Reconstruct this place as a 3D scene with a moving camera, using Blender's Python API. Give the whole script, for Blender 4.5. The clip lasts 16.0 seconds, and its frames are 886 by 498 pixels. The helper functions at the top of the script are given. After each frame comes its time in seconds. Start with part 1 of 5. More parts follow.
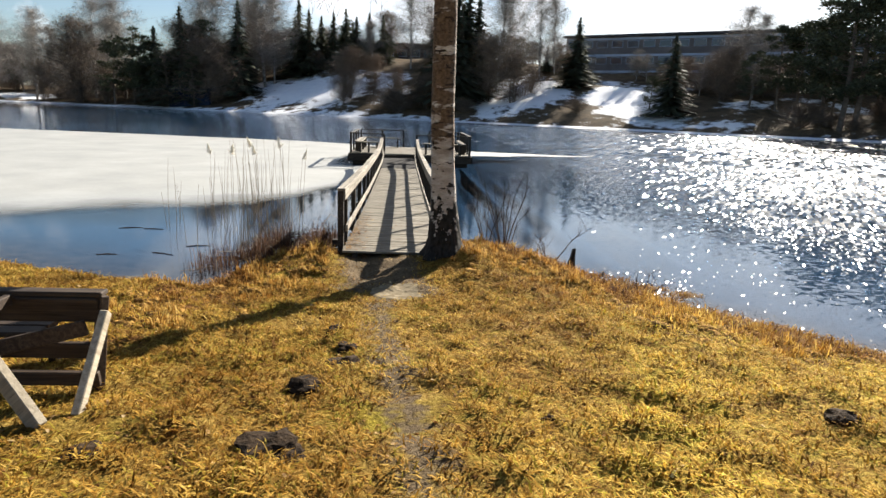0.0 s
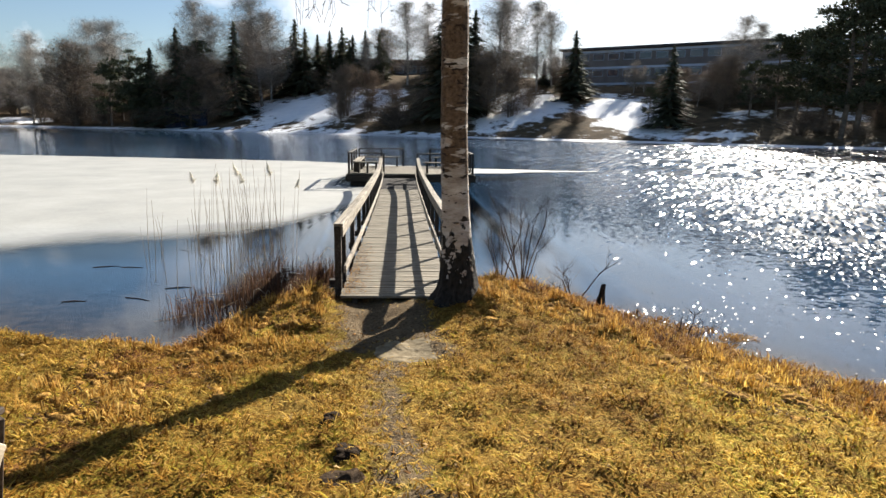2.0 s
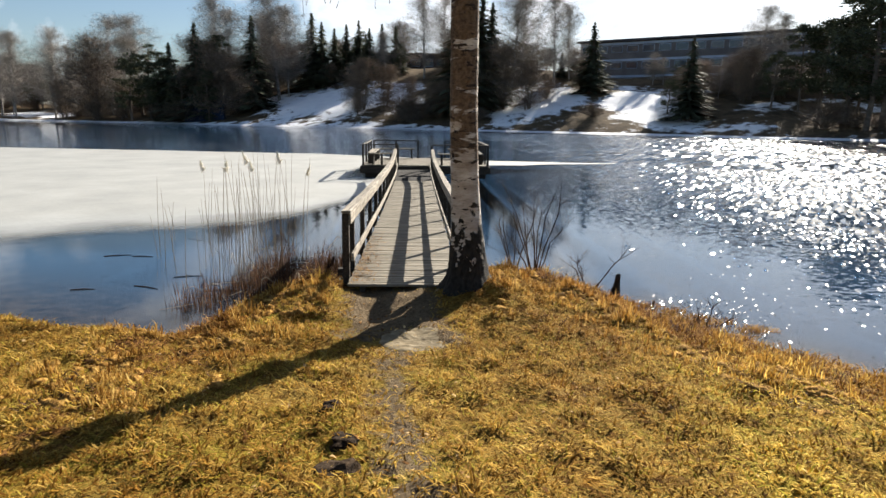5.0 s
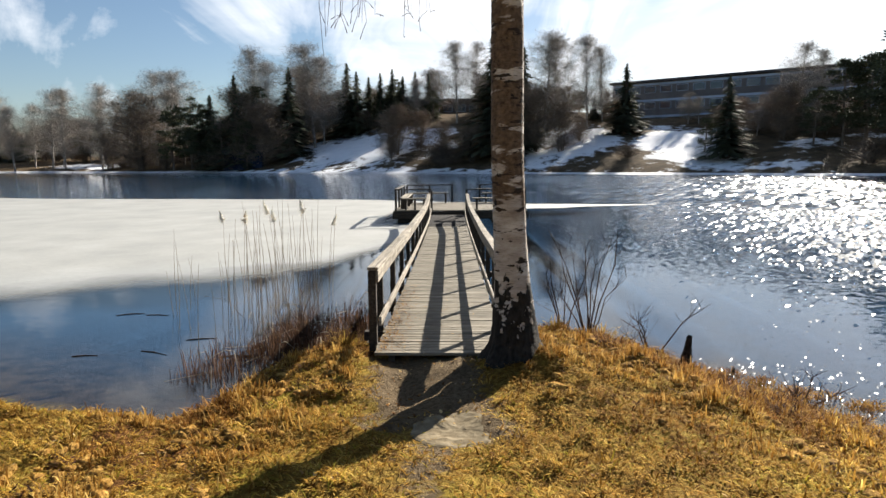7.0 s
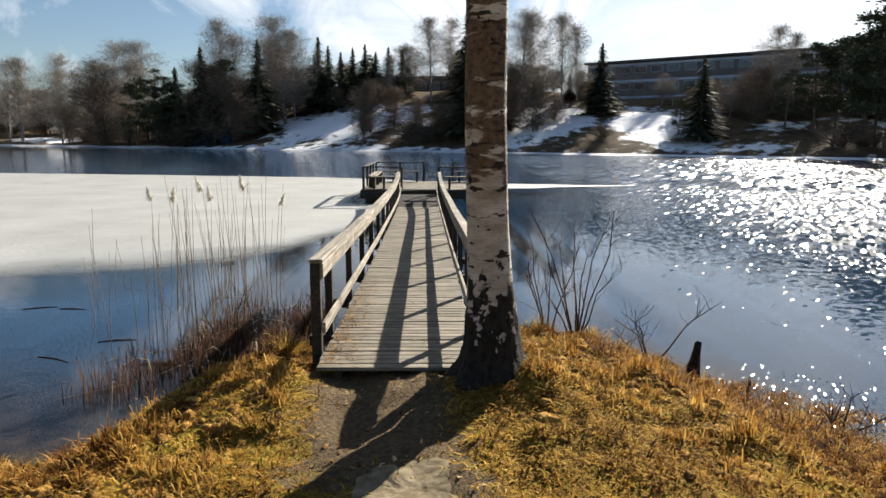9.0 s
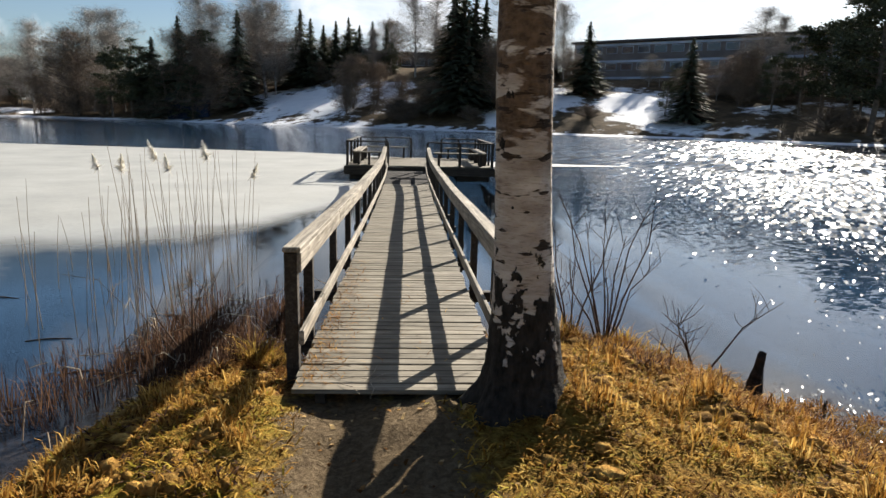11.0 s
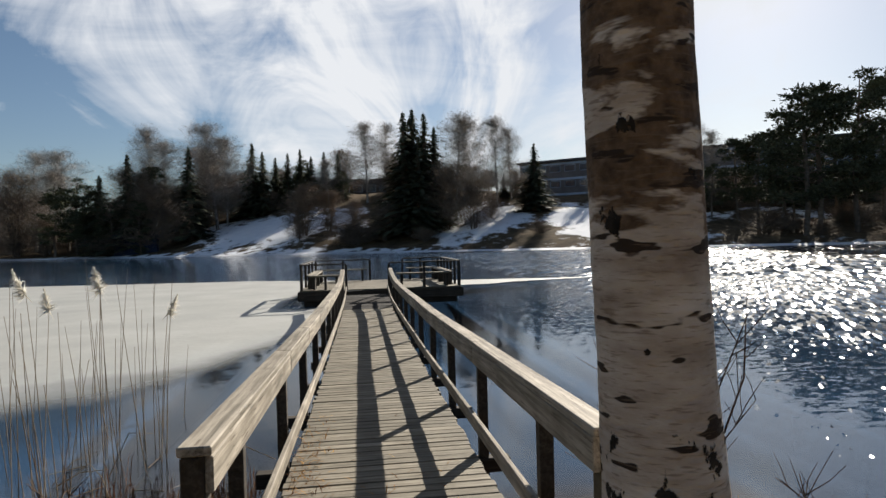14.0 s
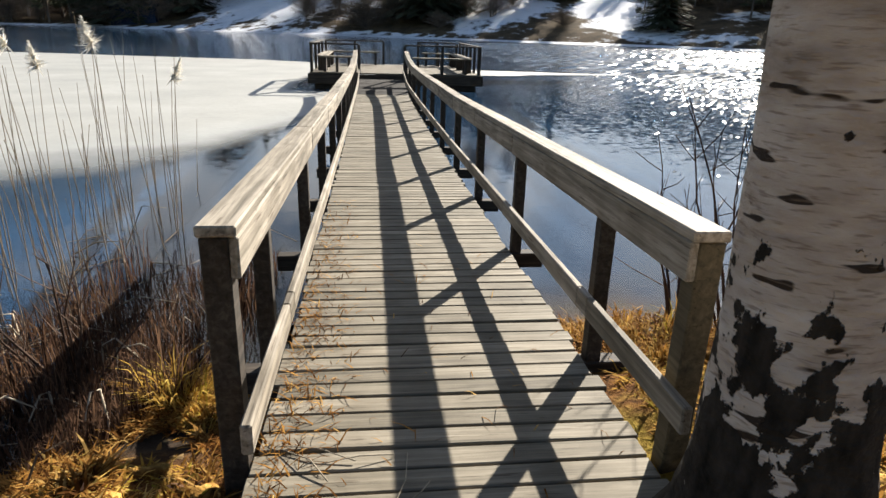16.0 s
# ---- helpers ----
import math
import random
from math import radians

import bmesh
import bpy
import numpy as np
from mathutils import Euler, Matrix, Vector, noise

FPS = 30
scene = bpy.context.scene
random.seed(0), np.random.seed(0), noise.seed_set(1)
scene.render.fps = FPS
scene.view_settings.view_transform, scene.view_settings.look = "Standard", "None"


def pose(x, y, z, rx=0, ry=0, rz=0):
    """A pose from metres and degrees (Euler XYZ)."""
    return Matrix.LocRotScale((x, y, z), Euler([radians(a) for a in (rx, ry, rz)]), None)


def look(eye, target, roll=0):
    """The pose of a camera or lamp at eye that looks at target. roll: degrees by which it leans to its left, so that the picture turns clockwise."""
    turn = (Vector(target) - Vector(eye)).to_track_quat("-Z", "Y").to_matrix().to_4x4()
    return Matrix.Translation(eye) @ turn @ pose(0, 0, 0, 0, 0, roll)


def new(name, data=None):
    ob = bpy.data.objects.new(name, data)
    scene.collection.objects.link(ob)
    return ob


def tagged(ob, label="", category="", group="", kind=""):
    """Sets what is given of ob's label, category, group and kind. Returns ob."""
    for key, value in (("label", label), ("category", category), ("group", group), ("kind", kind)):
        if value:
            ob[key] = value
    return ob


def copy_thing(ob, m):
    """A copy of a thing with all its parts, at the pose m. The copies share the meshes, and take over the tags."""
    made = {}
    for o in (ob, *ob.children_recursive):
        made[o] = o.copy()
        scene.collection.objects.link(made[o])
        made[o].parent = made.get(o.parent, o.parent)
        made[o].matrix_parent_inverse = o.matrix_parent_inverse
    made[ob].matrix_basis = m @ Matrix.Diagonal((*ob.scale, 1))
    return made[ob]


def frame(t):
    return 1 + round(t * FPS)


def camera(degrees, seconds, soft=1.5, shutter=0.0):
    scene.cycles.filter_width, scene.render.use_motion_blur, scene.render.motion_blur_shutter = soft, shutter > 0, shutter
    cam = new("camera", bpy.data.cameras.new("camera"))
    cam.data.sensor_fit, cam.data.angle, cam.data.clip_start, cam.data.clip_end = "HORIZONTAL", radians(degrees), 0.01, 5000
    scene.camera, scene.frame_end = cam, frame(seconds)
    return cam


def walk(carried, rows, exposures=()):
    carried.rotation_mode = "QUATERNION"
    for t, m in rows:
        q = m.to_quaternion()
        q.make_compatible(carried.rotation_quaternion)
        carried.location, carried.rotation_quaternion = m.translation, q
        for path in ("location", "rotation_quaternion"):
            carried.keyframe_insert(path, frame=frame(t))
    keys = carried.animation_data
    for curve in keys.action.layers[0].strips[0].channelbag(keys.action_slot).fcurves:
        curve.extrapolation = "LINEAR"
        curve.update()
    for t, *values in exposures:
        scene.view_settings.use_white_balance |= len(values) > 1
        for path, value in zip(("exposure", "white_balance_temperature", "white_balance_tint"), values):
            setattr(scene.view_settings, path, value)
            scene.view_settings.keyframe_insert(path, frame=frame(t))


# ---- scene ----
cam = camera(70.9, 16.0)
PATH = [
    (0, (0.085, 0.693, 1.971), (0.222, 2.639, 1.529), 2.2),
    (0.5, (0.019, 1.048, 1.968), (0.179, 2.972, 1.446), 3.9),
    (1, (-0.003, 1.329, 1.955), (0.14, 3.266, 1.476), 1.3),
    (1.5, (0.069, 1.619, 1.962), (0.17, 3.584, 1.603), 3.2),
    (2, (0.005, 1.803, 2.036), (0.142, 3.758, 1.64), 1.0),
    (2.5, (0.022, 1.874, 1.994), (0.134, 3.848, 1.693), 0.2),
    (3, (0.077, 1.893, 2.006), (0.21, 3.847, 1.599), 0.8),
    (3.5, (0.083, 1.85, 2.003), (0.231, 3.802, 1.592), 1.2),
    (4, (0.074, 1.793, 1.985), (0.202, 3.748, 1.584), 0.7),
    (6.5, (0.128, 2.605, 1.892), (0.145, 4.555, 1.45), 0.9),
    (7, (0.066, 2.9, 1.918), (0.04, 4.88, 1.637), -0.4),
    (7.5, (0.077, 3.224, 1.874), (0.037, 5.194, 1.529), -0.5),
    (8, (0.119, 3.517, 1.855), (0.026, 5.495, 1.575), 0.2),
    (8.5, (0.096, 3.851, 1.857), (0.096, 5.831, 1.573), 0.7),
    (9, (0.146, 4.084, 1.821), (0.206, 6.053, 1.475), 0.4),
    (11.5, (-0.052, 5.511, 1.663), (0.078, 7.464, 1.252), 1.4),
    (12, (-0.062, 5.82, 1.685), (0.076, 7.799, 1.43), -0.0),
    (12.5, (-0.072, 6.071, 1.63), (0.082, 8.037, 1.297), 0.7),
    (13, (-0.134, 6.338, 1.595), (0.068, 8.309, 1.321), -0.7),
    (13.5, (-0.123, 6.595, 1.534), (0.093, 8.583, 1.472), -4.3),
    (14, (-0.161, 6.836, 1.525), (0.099, 8.818, 1.497), -1.5),
    (14.5, (-0.246, 7.049, 1.53), (0.162, 9.007, 1.509), -0.3),
    (15, (-0.283, 7.192, 1.521), (-0.064, 9.162, 1.256), 1.0),
    (15.5, (-0.287, 7.239, 1.469), (-0.127, 9.176, 1.0), 1.4),
    (16, (-0.291, 7.273, 1.398), (-0.068, 9.144, 0.728), 1.7),
]
EXPOSURES = [(0.0, 1.8), (2.5, 1.74), (4.0, 1.67), (6.5, 1.66), (9.0, 1.55), (11.5, 1.54), (12.5, 1.53), (13.5, 1.5), (14.0, 1.1), (14.5, 1.1), (15.0, 0.95), (15.5, 1.33), (16.0, 1.72)]
walk(cam, [(t, look(eye, target, roll)) for t, eye, target, roll in PATH], EXPOSURES)

# ---- light ----
SUN_AZ, SUN_EL = radians(34.0), radians(26.5)
to_sun = Vector((math.sin(SUN_AZ) * math.cos(SUN_EL), math.cos(SUN_AZ) * math.cos(SUN_EL), math.sin(SUN_EL)))
sun_data = bpy.data.lights.new("sun", "SUN")
sun_data.energy, sun_data.angle, sun_data.color = 5.0, radians(0.53), (1.0, 0.935, 0.83)
sun = new("sun", sun_data)
sun.matrix_world = Matrix.Translation(to_sun * 60) @ to_sun.to_track_quat("Z", "Y").to_matrix().to_4x4()

SKY_STRENGTH = 0.035
world = bpy.data.worlds.new("sky")
scene.world = world
world.use_nodes = True
wn, wl = world.node_tree.nodes, world.node_tree.links
wn.clear()
w_out = wn.new("ShaderNodeOutputWorld")
w_bg = wn.new("ShaderNodeBackground")
w_sky = wn.new("ShaderNodeTexSky")
w_sky.sky_type, w_sky.sun_disc = "NISHITA", False
w_sky.sun_elevation, w_sky.sun_rotation = SUN_EL, SUN_AZ
w_sky.air_density, w_sky.dust_density, w_sky.ozone_density = 1.0, 0.5, 2.8
w_co = wn.new("ShaderNodeTexCoord")
w_map = wn.new("ShaderNodeMapping")
w_map.inputs["Rotation"].default_value = (0.0, radians(-30), radians(-25))
w_map.inputs["Scale"].default_value = (0.9, 2.2, 5.5)
w_noise = wn.new("ShaderNodeTexNoise")
w_noise.inputs["Scale"].default_value, w_noise.inputs["Detail"].default_value = 1.8, 9.0
w_noise.inputs["Roughness"].default_value, w_noise.inputs["Distortion"].default_value = 0.58, 0.6
# wisps of cirrus fan out from low over the far bank
w_fan = []
for axis in ((0.991, -0.131, 0.0), (-0.004, -0.042, 0.999), (0.130, 0.990, 0.042)):
    d = wn.new("ShaderNodeVectorMath")
    d.operation = "DOT_PRODUCT"
    d.inputs[1].default_value = axis
    wl.new(w_co.outputs["Generated"], d.inputs[0])
    w_fan.append(d.outputs["Value"])
w_ang = wn.new("ShaderNodeMath")
w_ang.operation = "ARCTAN2"
wl.new(w_fan[1], w_ang.inputs[0])
wl.new(w_fan[0], w_ang.inputs[1])
w_rad = wn.new("ShaderNodeMath")
w_rad.operation = "ARCCOSINE"
wl.new(w_fan[2], w_rad.inputs[0])
w_polar = wn.new("ShaderNodeCombineXYZ")
wl.new(w_ang.outputs["Value"], w_polar.inputs[0])
wl.new(w_rad.outputs["Value"], w_polar.inputs[1])
w_stretch = wn.new("ShaderNodeMapping")
w_stretch.inputs["Location"].default_value = (3.1, 0.7, 0.0)
w_stretch.inputs["Scale"].default_value = (2.4, 4.2, 1.0)
wl.new(w_polar.outputs["Vector"], w_stretch.inputs["Vector"])
w_wisp = wn.new("ShaderNodeTexNoise")
w_wisp.inputs["Scale"].default_value, w_wisp.inputs["Detail"].default_value = 1.0, 8.0
w_wisp.inputs["Roughness"].default_value, w_wisp.inputs["Distortion"].default_value = 0.58, 0.9
wl.new(w_stretch.outputs["Vector"], w_wisp.inputs["Vector"])
w_both = wn.new("ShaderNodeMix")
w_both.inputs["Factor"].default_value = 0.7
wl.new(w_noise.outputs["Fac"], w_both.inputs["A"])
wl.new(w_wisp.outputs["Fac"], w_both.inputs["B"])
w_ramp = wn.new("ShaderNodeValToRGB")
w_ramp.color_ramp.elements[0].position, w_ramp.color_ramp.elements[1].position = 0.50, 0.69
# thin cloud thickens towards the sun's side of the sky
w_dot = wn.new("ShaderNodeVectorMath")
w_dot.operation = "DOT_PRODUCT"
w_dot.inputs[1].default_value = (0.14, 0.89, 0.43)
w_near = wn.new("ShaderNodeMapRange")
w_near.inputs["From Min"].default_value, w_near.inputs["From Max"].default_value = 0.76, 0.99
w_near.inputs["To Min"].default_value, w_near.inputs["To Max"].default_value = -0.045, 0.12
w_add = wn.new("ShaderNodeMath")
w_mix = wn.new("ShaderNodeMix")
w_mix.data_type = "RGBA"
w_mix.inputs["B"].default_value = (11.0, 11.3, 11.8, 1)
wl.new(w_co.outputs["Generated"], w_map.inputs["Vector"])
wl.new(w_map.outputs["Vector"], w_noise.inputs["Vector"])
wl.new(w_co.outputs["Generated"], w_dot.inputs[0])
wl.new(w_dot.outputs["Value"], w_near.inputs["Value"])
wl.new(w_both.outputs["Result"], w_add.inputs[0])
wl.new(w_near.outputs["Result"], w_add.inputs[1])
wl.new(w_add.outputs["Value"], w_ramp.inputs["Fac"])
wl.new(w_ramp.outputs["Color"], w_mix.inputs["Factor"])
wl.new(w_sky.outputs["Color"], w_mix.inputs["A"])
wl.new(w_mix.outputs["Result"], w_bg.inputs["Color"])
w_bg.inputs["Strength"].default_value = SKY_STRENGTH
wl.new(w_bg.outputs["Background"], w_out.inputs["Surface"])


# ---- materials ----
def ramp_node(nt, fac, stops):
    r = nt.nodes.new("ShaderNodeValToRGB")
    el = r.color_ramp.elements
    while len(el) < len(stops):
        el.new(0.5)
    for e, (p, c) in zip(el, stops):
        e.position, e.color = p, (*c, 1)
    nt.links.new(fac, r.inputs["Fac"])
    return r.outputs["Color"]


def noise_node(nt, vec, scale, detail=4.0, rough=0.55, distortion=0.0):
    n = nt.nodes.new("ShaderNodeTexNoise")
    n.inputs["Scale"].default_value, n.inputs["Detail"].default_value = scale, detail
    n.inputs["Roughness"].default_value, n.inputs["Distortion"].default_value = rough, distortion
    nt.links.new(vec, n.inputs["Vector"])
    return n.outputs["Fac"]


def mapped(nt, vec, scale):
    m = nt.nodes.new("ShaderNodeMapping")
    m.inputs["Scale"].default_value = scale
    nt.links.new(vec, m.inputs["Vector"])
    return m.outputs["Vector"]


def maths(nt, op, a, b, clamp=False):
    n = nt.nodes.new("ShaderNodeMath")
    n.inputs[2].default_value = -0.35
    n.operation, n.use_clamp = op, clamp
    for k, v in enumerate((a, b)):
        if isinstance(v, (int, float)):
            n.inputs[k].default_value = v
        else:
            nt.links.new(v, n.inputs[k])
    return n.outputs["Value"]


def mix_colour(nt, fac, a, b, mode="MIX"):
    n = nt.nodes.new("ShaderNodeMix")
    n.data_type, n.blend_type = "RGBA", mode
    for key, v in (("Factor", fac), ("A", a), ("B", b)):
        if isinstance(v, (int, float)):
            n.inputs[key].default_value = v
        elif isinstance(v, tuple):
            n.inputs[key].default_value = (*v, 1)
        else:
            nt.links.new(v, n.inputs[key])
    return n.outputs["Result"]


def bump_node(nt, height, strength, distance):
    b = nt.nodes.new("ShaderNodeBump")
    b.inputs["Strength"].default_value, b.inputs["Distance"].default_value = strength, distance
    nt.links.new(height, b.inputs["Height"])
    return b.outputs["Normal"]


def start_material(name, rough=0.8, spec=0.3):
    m = bpy.data.materials.new(name)
    m.use_nodes = True
    nt = m.node_tree
    bsdf = nt.nodes["Principled BSDF"]
    bsdf.inputs["Roughness"].default_value = rough
    bsdf.inputs["Specular IOR Level"].default_value = spec
    co = nt.nodes.new("ShaderNodeTexCoord")
    return m, nt, bsdf, co


def shifted(nt, co):
    """Object coordinates, moved by each object's own random number."""
    info = nt.nodes.new("ShaderNodeObjectInfo")
    add = nt.nodes.new("ShaderNodeVectorMath")
    add.operation = "MULTIPLY_ADD"
    comb = nt.nodes.new("ShaderNodeCombineXYZ")
    for k in range(3):
        nt.links.new(info.outputs["Random"], comb.inputs[k])
    nt.links.new(comb.outputs["Vector"], add.inputs[0])
    add.inputs[1].default_value = (37.0, 21.0, 13.0)
    nt.links.new(co.outputs["Object"], add.inputs[2])
    return add.outputs["Vector"], info.outputs["Random"]


def wood(name, dark, mid, light, along=0, rough=0.78):
    m, nt, bsdf, co = start_material(name, rough, 0.25)
    vec, rnd = shifted(nt, co)
    s = [38.0, 38.0, 38.0]
    s[along] = 1.6
    grain = noise_node(nt, mapped(nt, vec, tuple(s)), 1.0, 6.0, 0.65, 0.4)
    blot = noise_node(nt, vec, 3.2, 4.0)
    col = ramp_node(nt, grain, [(0.28, dark), (0.5, mid), (0.72, light)])
    tone = ramp_node(nt, blot, [(0.3, (0.62, 0.58, 0.52)), (0.65, (1.06, 1.03, 1.0))])
    col = mix_colour(nt, 1.0, col, tone, "MULTIPLY")
    vary = ramp_node(nt, rnd, [(0.0, (0.74, 0.73, 0.70)), (1.0, (1.12, 1.10, 1.08))])
    col = mix_colour(nt, 1.0, col, vary, "MULTIPLY")
    s2 = [90.0, 90.0, 90.0]
    s2[along] = 5.0
    knots = noise_node(nt, mapped(nt, vec, tuple(s2)), 1.0, 3.0)
    crack = ramp_node(nt, knots, [(0.3, (0.35, 0.3, 0.26)), (0.38, (1, 1, 1))])
    col = mix_colour(nt, 0.8, col, crack, "MULTIPLY")
    nt.links.new(col, bsdf.inputs["Base Color"])
    nt.links.new(bump_node(nt, grain, 0.5, 0.004), bsdf.inputs["Normal"])
    return m


def plain(name, stops, scale, rough=0.9, bump=0.4, size=0.02, spec=0.08, island=False):
    m, nt, bsdf, co = start_material(name, rough, spec)
    vec, rnd = shifted(nt, co)
    n1 = noise_node(nt, vec, scale, 6.0, 0.6)
    n2 = noise_node(nt, vec, scale * 0.13, 3.0)
    col = ramp_node(nt, n1, stops)
    col = mix_colour(nt, 1.0, col, ramp_node(nt, n2, [(0.3, (0.72, 0.72, 0.72)), (0.7, (1.12, 1.12, 1.12))]), "MULTIPLY")
    if island:
        geo = nt.nodes.new("ShaderNodeNewGeometry")
        vary = ramp_node(nt, geo.outputs["Random Per Island"], [(0.0, (0.55, 0.55, 0.55)), (1.0, (1.3, 1.3, 1.25))])
    else:
        vary = ramp_node(nt, rnd, [(0.0, (0.82, 0.82, 0.82)), (1.0, (1.12, 1.12, 1.12))])
    col = mix_colour(nt, 1.0, col, vary, "MULTIPLY")
    nt.links.new(col, bsdf.inputs["Base Color"])
    if bump:
        nt.links.new(bump_node(nt, n1, bump, size), bsdf.inputs["Normal"])
    return m


def lawn_sward(nt, v):
    """Greener, paler sward where x is high and y low."""
    sep = nt.nodes.new("ShaderNodeSeparateXYZ")
    nt.links.new(v, sep.inputs["Vector"])
    uneven = maths(nt, "MULTIPLY", maths(nt, "SUBTRACT", noise_node(nt, v, 0.9, 3.0), 0.5), 2.4)
    side = maths(nt, "ADD", maths(nt, "SUBTRACT", sep.outputs["X"], maths(nt, "MULTIPLY", sep.outputs["Y"], 0.45)), uneven)
    return ramp_node(nt, maths(nt, "ADD", maths(nt, "MULTIPLY", side, 0.12), 0.5), [(0.05, (0.96, 1.00, 0.98)), (0.32, (0.98, 1.00, 0.98)), (0.52, (1.28, 1.42, 1.18))])


def blade_material(name, stops, patchy=True):
    m, nt, bsdf, co = start_material(name, 0.85, 0.04)
    geo = nt.nodes.new("ShaderNodeNewGeometry")
    rnd = geo.outputs["Random Per Island"]
    col = ramp_node(nt, rnd, stops)
    patch = noise_node(nt, co.outputs["Object"], 1.1, 3.0)
    col = mix_colour(nt, 1.0 if patchy else 0.0, col, ramp_node(nt, patch, [(0.35, (0.72, 0.60, 0.48)), (0.65, (1.12, 1.10, 0.95))]), "MULTIPLY")
    if patchy:
        col = mix_colour(nt, 1.0, col, lawn_sward(nt, co.outputs["Object"]), "MULTIPLY")
    clump = noise_node(nt, co.outputs["Object"], 9.0, 3.0, 0.6)
    col = mix_colour(nt, 1.0 if patchy else 0.0, col, ramp_node(nt, clump, [(0.36, (0.42, 0.33, 0.26)), (0.46, (0.92, 0.86, 0.80)), (0.62, (1.30, 1.22, 1.08))]), "MULTIPLY")
    nt.links.new(col, bsdf.inputs["Base Color"])
    trans = nt.nodes.new("ShaderNodeBsdfTranslucent")
    nt.links.new(col, trans.inputs["Color"])
    mx = nt.nodes.new("ShaderNodeMixShader")
    mx.inputs["Fac"].default_value = 0.35
    out = nt.nodes["Material Output"]
    nt.links.new(bsdf.outputs["BSDF"], mx.inputs[1])
    nt.links.new(trans.outputs["BSDF"], mx.inputs[2])
    nt.links.new(mx.outputs["Shader"], out.inputs["Surface"])
    return m


def ground_material():
    m, nt, bsdf, co = start_material("dry lawn, earth and snow", 0.95, 0.04)
    v = co.outputs["Object"]

    def attribute(key):
        a = nt.nodes.new("ShaderNodeAttribute")
        a.attribute_name = key
        return a.outputs["Fac"]

    fine = noise_node(nt, v, 26.0, 8.0, 0.7, 0.5)
    broad = noise_node(nt, v, 1.3, 4.0)
    mid = noise_node(nt, v, 6.0, 5.0, 0.6)
    straw = ramp_node(nt, fine, [(0.28, (0.040, 0.020, 0.007)), (0.42, (0.17, 0.098, 0.022)), (0.58, (0.31, 0.195, 0.046)), (0.75, (0.46, 0.32, 0.10))])
    green = ramp_node(nt, fine, [(0.3, (0.075, 0.060, 0.007)), (0.7, (0.38, 0.295, 0.035))])
    col = mix_colour(nt, ramp_node(nt, broad, [(0.48, (0, 0, 0)), (0.68, (0.8, 0.8, 0.8))]), straw, green)
    rust = ramp_node(nt, mid, [(0.46, (1, 1, 1)), (0.64, (0.50, 0.34, 0.22))])
    col = mix_colour(nt, 0.8, col, rust, "MULTIPLY")
    col = mix_colour(nt, 1.0, col, lawn_sward(nt, v), "MULTIPLY")
    earth = ramp_node(nt, fine, [(0.3, (0.060, 0.042, 0.025)), (0.5, (0.130, 0.093, 0.054)), (0.75, (0.215, 0.16, 0.098))])
    edge = maths(nt, "ADD", attribute("dirt"), maths(nt, "MULTIPLY", maths(nt, "SUBTRACT", mid, 0.5), 1.3))
    col = mix_colour(nt, ramp_node(nt, edge, [(0.42, (0, 0, 0)), (0.62, (1, 1, 1))]), col, earth)
    bank = ramp_node(nt, fine, [(0.3, (0.030, 0.018, 0.008)), (0.48, (0.13, 0.058, 0.020)), (0.72, (0.36, 0.18, 0.055))])
    wet = maths(nt, "ADD", attribute("bank"), maths(nt, "MULTIPLY", maths(nt, "SUBTRACT", mid, 0.5), 1.0))
    col = mix_colour(nt, ramp_node(nt, wet, [(0.4, (0, 0, 0)), (0.65, (1, 1, 1))]), col, bank)
    mud = ramp_node(nt, mid, [(0.3, (0.016, 0.012, 0.010)), (0.7, (0.070, 0.050, 0.034))])
    col = mix_colour(nt, attribute("bed"), col, mud)
    col = mix_colour(nt, attribute("deep"), col, (0.016, 0.042, 0.085))
    far_n = noise_node(nt, v, 0.45, 6.0, 0.65)
    wood_floor = ramp_node(nt, far_n, [(0.3, (0.050, 0.038, 0.025)), (0.6, (0.14, 0.10, 0.060)), (0.8, (0.24, 0.18, 0.105))])
    col = mix_colour(nt, attribute("far"), col, wood_floor)
    snow_edge = maths(nt, "ADD", attribute("snow"), maths(nt, "MULTIPLY", maths(nt, "SUBTRACT", far_n, 0.5), 1.5))
    white = ramp_node(nt, far_n, [(0.3, (0.80, 0.81, 0.84)), (0.7, (0.92, 0.92, 0.93))])
    col = mix_colour(nt, ramp_node(nt, snow_edge, [(0.42, (0, 0, 0)), (0.60, (1, 1, 1))]), col, white)
    nt.links.new(col, bsdf.inputs["Base Color"])
    nt.links.new(bump_node(nt, fine, 1.0, 0.05), bsdf.inputs["Normal"])
    return m


WAVE = 0.8
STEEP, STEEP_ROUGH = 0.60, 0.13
WATER_LEVEL = -0.30


